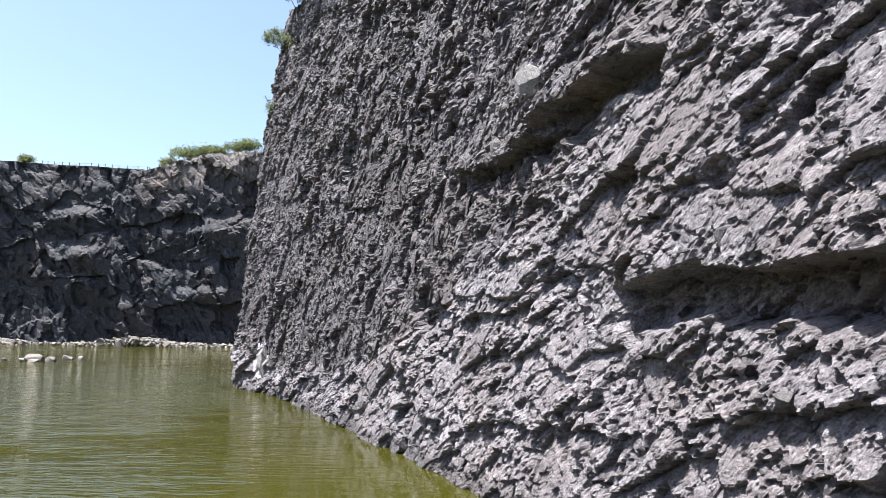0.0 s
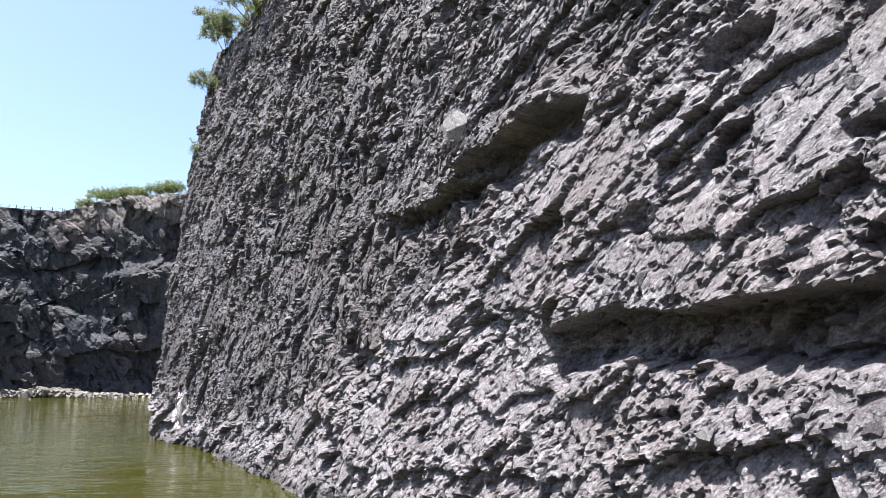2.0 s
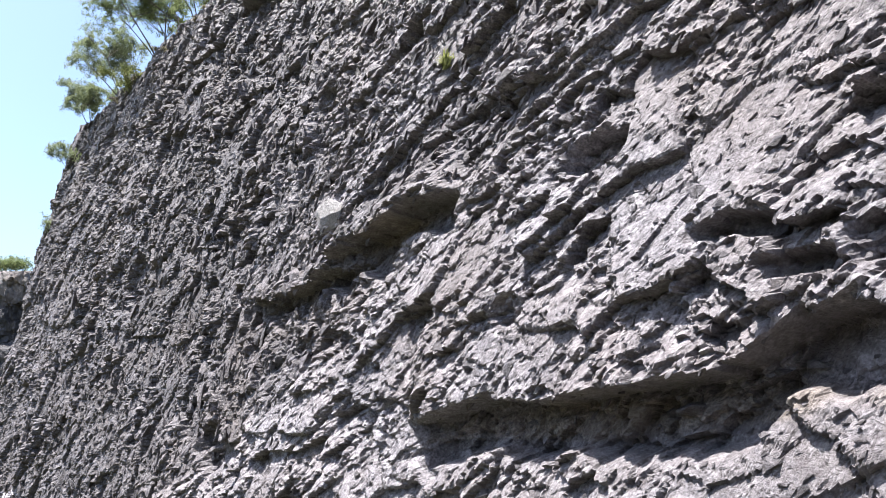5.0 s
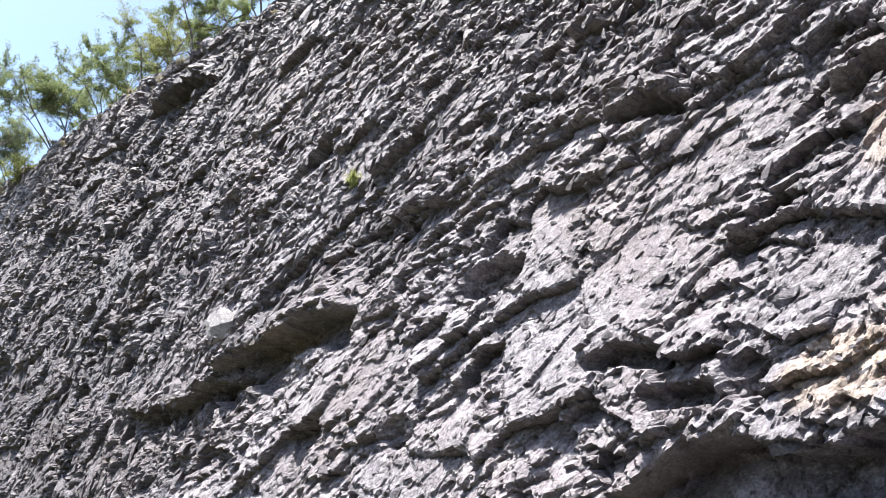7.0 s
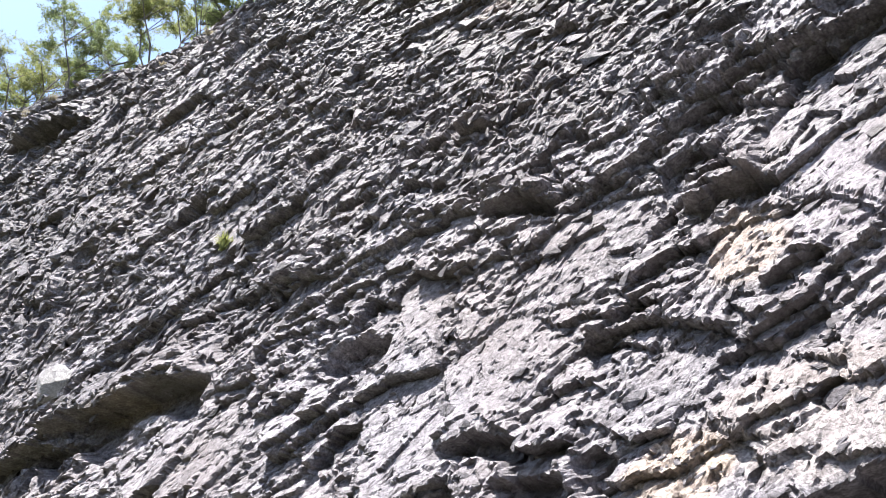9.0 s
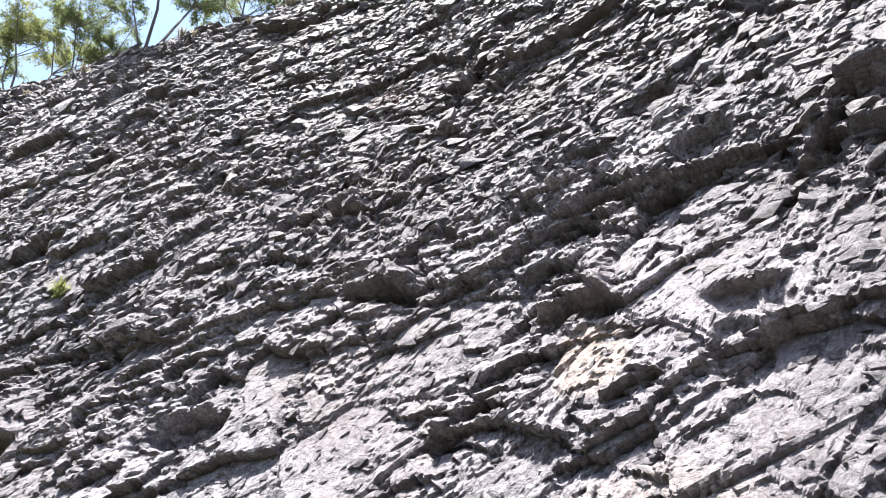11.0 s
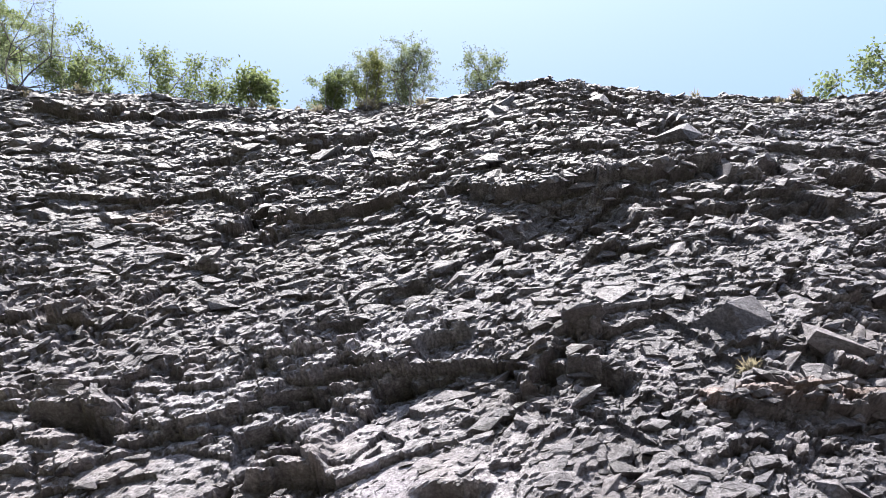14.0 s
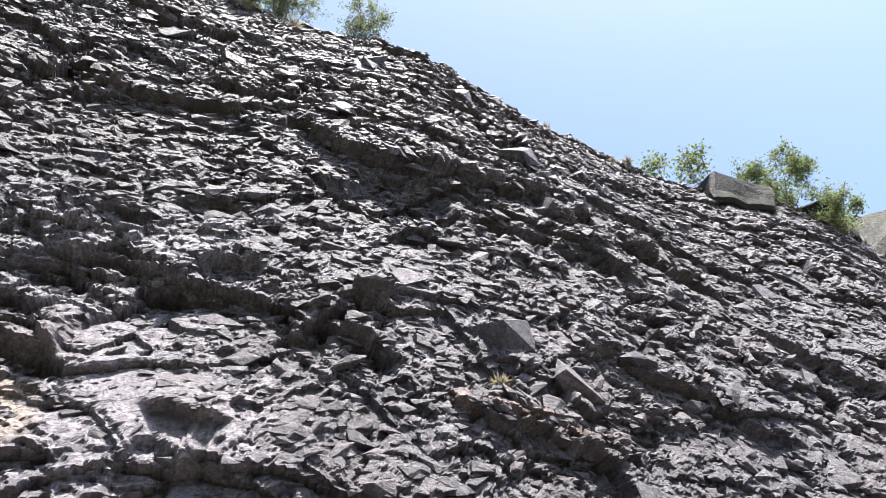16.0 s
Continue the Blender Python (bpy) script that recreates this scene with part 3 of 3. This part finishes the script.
def wall_frames(rs, n, low_s, high_s):
    """Random spots on the face with the grain of the rock there: places, turns."""
    i = rs.randint(np.searchsorted(s_line, low_s), np.searchsorted(s_line, high_s), n)
    j = rs.randint(int(NV * 0.06), NV - 2, n)
    kinds = wall_kinds(S[i, j], Z[i, j])
    names = list(kinds)
    shares = np.stack([kinds[k] for k in names], 1)
    best = shares.argmax(1)
    turn = np.radians(np.array([KINDS[k][0] for k in names])[best] + rs.normal(0, 22, n))
    o = np.concatenate([out[i], np.full((n, 1), 0.0)], 1)
    t = np.stack([-o[:, 1], o[:, 0], 0 * turn], 1)
    up = np.array((0, 0, 1.0))
    along = -np.cos(turn)[:, None] * t * np.sign((t * np.gradient(pts[:, 300], axis=0)[i]).sum(1))[:, None] * -1 + np.sin(turn)[:, None] * up
    # the flat side faces up and out
    pitch = np.radians(rs.uniform(5, 45, n))
    flat = np.cross(o, along)
    flat *= np.sign(flat[:, 2:3] + 1e-6)
    n_out = np.cos(pitch)[:, None] * o + np.sin(pitch)[:, None] * flat
    across = np.cross(n_out, along)
    p = pts[i, j]
    return p, np.stack([along, across, n_out], -1), best, S[i, j], Z[i, j]


rs = np.random.RandomState(3)
N_SHARD = 38000
p, turns, best, ss, zz = wall_frames(rs, N_SHARD, 22.5, 76)
long_ = np.exp(rs.normal(-2.1, 0.5, N_SHARD)) * np.where(best == 2, 0.5, 1.0)
sizes = np.stack([long_, long_ * rs.uniform(0.45, 0.9, N_SHARD), long_ * rs.uniform(0.6, 1.1, N_SHARD)], 1)
shards = scatter("rock_shards", p, turns, sizes, PLAIN, M_SHARD)
shards.parent = cliff
tagged(shards, "small angular grey slate shards jutting from the wall", kind="stuff")

N_SLAB = 290
p, turns, best, ss, zz = wall_frames(rs, N_SLAB, 44, 72)
slab_meshes = []
for bm, vs, fs in SHAPES:
    me = bpy.data.meshes.new("rock_slab")
    bm.to_mesh(me)
    bm.free()
    me.shade_flat()
    me.materials.append(M_SLAB)
    slab_meshes.append(me)
for k in range(N_SLAB):
    ob = new("rock_slab", slab_meshes[k % len(slab_meshes)])
    ob.parent = cliff
    size = math.exp(rs.normal(-1.45, 0.35)) * (0.6 if best[k] == 2 else 1.0)
    m = Matrix([[*turns[k][r], p[k][r]] for r in range(3)] + [[0, 0, 0, 1]])
    ob.matrix_basis = m @ Matrix.Diagonal((size, size * rs.uniform(0.5, 0.9), size * rs.uniform(0.6, 1.0), 1))

# single rocks that stand out on the face: place on the face, size along, up and out, material
for s, z, size, material in ((47.15, 7.1, (0.80, 0.46, 0.22), M_QUARTZ), (54.77, 3.2, (0.34, 0.14, 0.42), M_SLAB), (60.69, 8.10, (0.36, 0.09, 0.34), M_SLAB), (53.6, 2.2, (0.18, 0.10, 0.14), M_QUARTZ),
                             (26.6, 1.2, (0.7, 1.5, 0.5), M_QUARTZ)):
    q, o, t = on_wall(s, z)
    bm, _, _ = stone_shape(int(s * 10), 0.7, 20)
    me = bpy.data.meshes.new("rock_block")
    bm.to_mesh(me)
    bm.free()
    me.shade_flat()
    me.materials.append(material)
    ob = new("rock_block", me)
    ob.parent = cliff
    m = Matrix([[t[r], (0, 0, 1)[r], o[r], q[r] + 0.0 * o[r]] for r in range(3)] + [[0, 0, 0, 1]])
    ob.matrix_basis = m @ Matrix.Diagonal((size[0] * 1.2, size[1] * 1.6, size[2] * 1.4, 1))

# rubble along the far shore
N_RUB = 2600
rx = np.where(rs.uniform(size=N_RUB) < 0.7, rs.normal(-42, 5.5, N_RUB), rs.uniform(-75, -26, N_RUB))
left_heap = rs.uniform(size=N_RUB) < 0.15
rx = np.where(left_heap, rs.normal(-66, 3, N_RUB), rx)
ry = np.interp(rx, [-92, -67.8, -50, -30.7, -12], [109, 108.5, 104.8, 100.4, 96.5]) - np.abs(rs.normal(0, 2.2, N_RUB)) - 1.0
heap = 0.9 * np.exp(-((rx + 43) / 5.0) ** 2) + 0.5 * np.exp(-((rx + 66) / 3.0) ** 2)
rz = rs.uniform(-0.15, 0.25, N_RUB) + heap * rs.uniform(0.2, 1.0, N_RUB)
ang = rs.uniform(0, 6.28, N_RUB)
rt = np.zeros((N_RUB, 3, 3))
rt[:, 0, 0], rt[:, 0, 1], rt[:, 1, 0], rt[:, 1, 1], rt[:, 2, 2] = np.cos(ang), -np.sin(ang), np.sin(ang), np.cos(ang), 1
rsz = np.exp(rs.normal(-0.85, 0.45, N_RUB))[:, None] * np.array([[1.0, 0.9, 1.8]])
rubble = scatter("shore_rubble", np.stack([rx, ry, rz], 1), rt, rsz, PLAIN, M_PALE)
tagged(rubble, "heaps of pale broken stone along the far shore", "rubble", kind="stuff")


def pond_rock(x, y, parts_at, label):
    """An outcrop of a few stones that breaks the water."""
    top = new("pond_rock")
    top.location = (x, y, 0)
    for k, (dx, dy, size, high) in enumerate(parts_at):
        bm, _, _ = stone_shape(1500 + k + int(abs(x * 7)), 0.8, 18)
        bmesh.ops.scale(bm, vec=(size * 0.75, size * 0.6, high), verts=bm.verts)
        bmesh.ops.translate(bm, vec=(dx, dy, high * 0.12), verts=bm.verts)
        part("stone", bm, M_PALE, top)
    tagged(top, label, "rock", group="rocks in the pond")


pond_rock(-31.6, 55.5, [(0, 0, 2.0, 1.1), (0.9, 0.3, 1.3, 0.7), (-0.9, 0.2, 1.1, 0.5), (0.2, -0.7, 1.2, 0.4)], "pale grey rock heap breaking the green water")
pond_rock(-35.0, 57.0, [(0, 0, 0.8, 0.35)], "single low pale stone just above the water")
pond_rock(-30.4, 59.0, [(-0.5, 0, 1.1, 0.75), (0.5, 0.1, 0.8, 0.6)], "two small pale stones close together in the water")


# ---- plants ----
def limb(bm, a, b, ra, rb, sides=5):
    """A tapered round stick from a to b."""
    w = (b - a).normalized()
    u = w.orthogonal().normalized()
    x = w.cross(u)
    rings = []
    for c, r in ((a, ra), (b, rb)):
        rings.append([bm.verts.new(c + (u * math.cos(6.2832 * k / sides) + x * math.sin(6.2832 * k / sides)) * r) for k in range(sides)])
    for k in range(sides):
        bm.faces.new((rings[0][k], rings[0][(k + 1) % sides], rings[1][(k + 1) % sides], rings[1][k]))


def leaf(bm, c, way, size, rnd):
    """A small folded leaf: two triangles either side of its rib."""
    side = way.cross(Vector((rnd.uniform(-1, 1), rnd.uniform(-1, 1), rnd.uniform(-0.4, 1)))).normalized() * size * 0.32
    dip = Vector((0, 0, -0.12 * size))
    a, b = bm.verts.new(c), bm.verts.new(c + way * size)
    m = c + way * size * 0.45
    l, r = bm.verts.new(m + side + dip), bm.verts.new(m - side + dip)
    bm.faces.new((a, l, b))
    bm.faces.new((a, b, r))


def tree(base, height, width, seed, leaf_material, leaf_size, leaves, lean=(0, 0), stems=3, label="", bare=0.2, name="tree", droop=0.0):
    """A small tree: several tapered stems that fork twice, and a crown of single leaves with gaps."""
    rnd = random.Random(seed)
    leaf_size *= 0.95
    top = new(name)
    top.location = base
    trunk, crown = bmesh.new(), bmesh.new()
    tips = []
    for k in range(stems):
        a = 6.283 * (k + rnd.uniform(-0.3, 0.3)) / stems
        root = Vector((0.06 * math.cos(a), 0.06 * math.sin(a), -0.25))
        reach = Vector((math.cos(a) * width * 0.22 + lean[0] * 0.5, math.sin(a) * width * 0.22 + lean[1] * 0.5, height * rnd.uniform(0.38, 0.52)))
        fork = root + reach
        r = 0.0085 * height * rnd.uniform(0.7, 1.1)
        mid = root.lerp(fork, 0.5) + Vector((rnd.uniform(-1, 1), rnd.uniform(-1, 1), 0)) * 0.05 * height
        limb(trunk, root, mid, r, r * 0.8)
        limb(trunk, mid, fork, r * 0.8, r * 0.6)
        for _ in range(6):
            b = rnd.uniform(0, 6.283)
            e = fork + Vector((math.cos(b) * width * rnd.uniform(0.12, 0.30) + lean[0] * 0.3, math.sin(b) * width * rnd.uniform(0.12, 0.30) + lean[1] * 0.3,
                               height * rnd.uniform(0.08, 0.34)))
            limb(trunk, fork, e, r * 0.5, r * 0.3, 4)
            for _ in range(6):
                q = Vector((rnd.gauss(0, 1), rnd.gauss(0, 1), rnd.gauss(0.25 - droop, 0.8))).normalized()
                tip = e + q * rnd.uniform(0.10, 0.24) * (width + height) * 0.5
                limb(trunk, e, tip, r * 0.28, r * 0.08, 3)
                tips.append((e, tip))
    for _ in range(int(leaves * 4.5)):
        e, tip = rnd.choice(tips)
        f = rnd.uniform(bare, 1.15)
        spread = leaf_size * 0.8
        c = e.lerp(tip, f) + Vector((rnd.gauss(0, spread), rnd.gauss(0, spread), rnd.gauss(0, spread)))
        way = ((tip - e).normalized() * 0.6 + Vector((rnd.gauss(0, 1), rnd.gauss(0, 1), rnd.gauss(-0.1, 0.7)))).normalized()
        leaf(crown, c, way, leaf_size * rnd.uniform(0.5, 1.1), rnd)
    part("trunk", trunk, M_BARK, top)
    part("crown", crown, leaf_material, top)
    return tagged(top, label, "tree" if name == "tree" else "shrub", group="plants on the rim")


def on_rim(s, back_by=0.4, sink=0.05):
    i = int(np.searchsorted(s_line, s))
    q = pts[i, -1]
    return (q[0] - out[i, 0] * back_by, q[1] - out[i, 1] * back_by, q[2] - sink)


tree(on_rim(25.6, 0.2, 0.6), 2.6, 2.6, 11, M_LEAF_PALE, 0.075, 3600, (-0.7, -0.2), 3, "sparse grey-green shrub leaning over the wall's edge", name="shrub")
tree(on_rim(28.6, 0.3), 3.0, 3.0, 12, M_LEAF_PALE, 0.075, 4200, (-1.0, -0.3), 4, "pale feathery green tree leaning out over the rim")
tree(on_rim(32.4, 0.4), 4.0, 3.8, 13, M_LEAF, 0.075, 7000, (-0.9, -0.3), 5, "tall feathery green tree with several dark stems")
tree(on_rim(35.6, 0.5), 3.4, 3.2, 14, M_LEAF, 0.075, 5000, (-0.3, 0), 4, "light green feathery tree at the wall's edge")
tree(on_rim(38.6, 0.6), 3.8, 3.0, 15, M_LEAF_DRY, 0.07, 4200, (0, 0), 4, "bright yellow-green tree standing at the rim")
tree(on_rim(24.2, 0.0, 2.2), 1.6, 1.6, 16, M_LEAF_PALE, 0.08, 700, (-0.8, 0), 2, "thin grey-green bush hanging from the corner", name="shrub", droop=0.6)
tree(on_rim(23.6, 0.0, 5.0), 1.1, 1.2, 17, M_LEAF_PALE, 0.07, 350, (-0.7, 0), 2, "thin grey-green bush hanging from the corner", name="shrub", droop=0.7)
tree(on_rim(30.5, -0.1, 0.8), 1.2, 1.8, 18, M_LEAF_DRY, 0.08, 900, (-0.2, 0), 3, "low yellow-green bush on the broken edge", name="shrub")
tree(on_rim(41.3, 0.2), 4.2, 3.2, 19, M_LEAF, 0.07, 5600, (0, 0), 3, "green feathery tree at the wall's edge")
tree(on_rim(44.2, 0.2), 4.3, 2.8, 20, M_LEAF_DRY, 0.07, 4600, (0, 0), 3, "yellow-green leafy tree at the wall's edge")
tree(on_rim(45.8, 0.3), 3.6, 2.6, 34, M_LEAF, 0.07, 4200, (0, 0), 3, "green leafy tree at the wall's edge")
tree(on_rim(47.9, 0.1), 5.2, 3.0, 21, M_LEAF, 0.075, 8500, (-0.2, 0), 3, "dense small-leaved green tree on the rim")
tree(on_rim(50.3, 0.1), 2.9, 2.8, 22, M_LEAF_PALE, 0.05, 2600, (0, 0), 6, "thin pale shrub with many bare twigs", name="shrub")
tree(on_rim(51.4, 0.0), 1.4, 1.9, 23, M_LEAF, 0.07, 1700, (0, 0), 5, "low green bush on the rim", name="shrub")
tree(on_rim(53.0, 0.0), 1.5, 1.7, 24, M_LEAF, 0.075, 900, (0, 0), 4, "broad-leaved green sapling on the rim", name="shrub")
tree(on_rim(54.0, 0.0), 1.5, 1.5, 25, M_LEAF, 0.075, 700, (0.1, 0), 3, "broad-leaved green sapling on the rim", name="shrub")
tree(on_rim(54.9, 0.0), 1.8, 0.8, 35, M_LEAF, 0.11, 420, (0, 0), 2, "thin upright green sapling on the rim", name="shrub")
tree(on_rim(56.6, 0.0), 1.6, 1.1, 26, M_LEAF, 0.06, 2000, (0, 0), 5, "small dense dark green bush on the rim", name="shrub")
tree(on_rim(57.4, 0.0), 2.2, 1.1, 27, M_LEAF_DRY, 0.06, 1700, (0, 0), 4, "small bush with yellow tips on the rim", name="shrub")
tree(on_rim(58.4, 0.0), 2.6, 1.5, 28, M_LEAF_PALE, 0.055, 2400, (0, 0), 6, "upright pale green shrub on the rim", name="shrub")
tree(on_rim(60.1, 0.0), 1.7, 1.1, 29, M_LEAF_PALE, 0.06, 1000, (0, 0), 4, "small sparse green shrub on the rim", name="shrub")
tree(on_rim(68.3, 0.1), 1.5, 0.8, 30, M_LEAF, 0.13, 110, (0, 0), 2, "thin broad-leaved sapling against the sky", name="shrub", bare=0.1)
tree(on_rim(69.4, 0.1), 1.9, 1.0, 31, M_LEAF, 0.13, 150, (0, 0), 3, "thin broad-leaved sapling against the sky", name="shrub", bare=0.1)
tree(on_rim(72.0, 0.2, 0.4), 2.5, 2.6, 32, M_LEAF, 0.085, 2600, (0, 0), 4, "round green tree beside a dark block of rock")
tree(on_rim(72.6, -0.2, 0.9), 1.1, 2.2, 33, M_LEAF, 0.08, 1800, (0, 0), 5, "low dark green bush beside a block of rock", name="shrub")


# dry grass tufts on the face and the rim
def tuft(base, size, seed, material, label, blades=70):
    rnd = random.Random(seed)
    bm = bmesh.new()
    for _ in range(blades):
        a, up = rnd.uniform(0, 6.283), rnd.uniform(0.5, 1.0)
        foot = Vector((rnd.gauss(0, 0.12), rnd.gauss(0, 0.12), -0.05)) * size
        mid = foot + Vector((math.cos(a) * 0.25, math.sin(a) * 0.25, up * 0.6)) * size
        tip = foot + Vector((math.cos(a) * 0.65, math.sin(a) * 0.65, up * rnd.uniform(0.5, 1.0))) * size
        side = Vector((-math.sin(a), math.cos(a), 0)) * 0.012
        q = [bm.verts.new(c) for c in (foot - side, foot + side, mid + side * 0.8, mid - side * 0.8, tip)]
        bm.faces.new((q[0], q[1], q[2], q[3]))
        bm.faces.new((q[3], q[2], q[4]))
    me = bpy.data.meshes.new("grass_tuft")
    bm.to_mesh(me)
    bm.free()
    me.materials.append(material)
    ob = new("grass_tuft", me)
    ob.location = base
    return tagged(ob, label, "grass", group="grass tufts")


rnd = random.Random(44)
tuft(on_wall(50.2, 8.85)[0], 0.30, 1, M_LEAF_DRY, "small yellow-green tuft growing from a crack", 90)
tuft(on_wall(62.2, 7.2)[0], 0.18, 2, M_STRAW, "dry straw-coloured tuft on a rock ledge", 120)
for k in range(46):
    s = rnd.uniform(25, 75)
    q, o, _ = on_wall(s, RIM - abs(rnd.gauss(0, 0.5)))
    tuft(q - Vector((0, 0, 0.02)), rnd.uniform(0.15, 0.32), 100 + k, M_STRAW, "dry straw-coloured tuft on the broken rim", 50)


# blocks of rock on the rim
def rim_block(base, size, seed, label, turn=0.0):
    """A squarish block with broken edges and a rough skin."""
    rnd = random.Random(seed)
    bm = bmesh.new()
    bmesh.ops.create_cube(bm, size=1.0)
    for q in bm.verts:
        q.co += Vector((rnd.uniform(-0.12, 0.12), rnd.uniform(-0.12, 0.12), rnd.uniform(-0.15, 0.1)))
    bmesh.ops.scale(bm, vec=size, verts=bm.verts)
    bmesh.ops.bevel(bm, geom=bm.edges[:], offset=0.09, segments=1, affect="EDGES")
    bmesh.ops.triangulate(bm, faces=bm.faces[:])
    bmesh.ops.subdivide_edges(bm, edges=bm.edges[:], cuts=3, use_grid_fill=True)
    bmesh.ops.triangulate(bm, faces=bm.faces[:])
    for q in bm.verts:
        q.co += 0.10 * noise.noise_vector(q.co * 1.7 + Vector((seed, 0, 0))) + 0.05 * noise.noise_vector(q.co * 5.0)
    me = bpy.data.meshes.new("boulder")
    bm.to_mesh(me)
    bm.free()
    me.shade_flat()
    me.materials.append(M_MOSSY_SHADE)
    ob = new("boulder", me)
    ob.matrix_basis = Matrix.Translation(base) @ pose(0, 0, 0, 0, 0, turn)
    return tagged(ob, label, "boulder", group="boulders on the rim")


# The boulders' darkness is shade held in their colour.
rim_block(on_rim(69.8, 0.1, 0.75), (1.2, 1.9, 1.0), 61, "large dark flat-sided boulder overhanging the rim", 10)
rim_block(on_rim(74.3, 0.4, -0.15), (1.6, 2.2, 1.7), 62, "mossy dark boulder with green growth on top", 40)
rim_block(on_rim(76.4, 0.4, -0.25), (1.8, 2.4, 2.0), 63, "broad mossy dark boulder at the rim", 70)
tree(on_rim(74.2, 0.4, -0.55), 0.6, 1.6, 64, M_LEAF, 0.07, 700, (0, 0), 5, "low green growth on a dark boulder", name="shrub")

# far rim: bushes and a fence
for k, (x, h, wd) in enumerate(((-38.5, 3.0, 4.0), (-36.5, 2.2, 3.0), (-34.8, 2.2, 2.6), (-33.2, 1.8, 2.4), (-30.0, 2.8, 3.4), (-28.0, 2.6, 3.0), (-41.5, 2.2, 2.0), (-66.0, 1.6, 2.0))):
    i = int(np.argmin(np.abs(line[:, 0] - x) + (line[:, 1] < 80) * 999))
    q = fp[i, -1] - np.array([*(inside[i] * 2.0), 0.15])
    tree(q, h, wd, 300 + k, M_LEAF if k != 6 else M_LEAF_PALE, 0.28, 420, (0, 0), 4, "dark green bush on the far rim", name="shrub")

fence = new("fence")
fence.location = fp[int(np.argmin(np.abs(line[:, 0] + 52) + (line[:, 1] < 80) * 999)), -1]
last = None
for k in range(16):
    x = -62 + k * 1.35
    i = int(np.argmin(np.abs(line[:, 0] - x) + (line[:, 1] < 80) * 999))
    q = Vector(fp[i, -1]) - Vector((inside[i][0], inside[i][1], 0)) * 0.8 - fence.location
    bm = bmesh.new()
    limb(bm, q - Vector((0, 0, 0.4)), q + Vector((0, 0, 0.6)), 0.05, 0.045, 6)
    part("post", bm, M_BARK, fence)
    if last is not None:
        bm = bmesh.new()
        for up in (0.3, 0.5):
            limb(bm, last + Vector((0, 0, up)), q + Vector((0, 0, up)), 0.012, 0.012, 4)
        part("wire", bm, M_BARK, fence)
    last = q
tagged(fence, "low post and wire fence along the far rim", "fence")
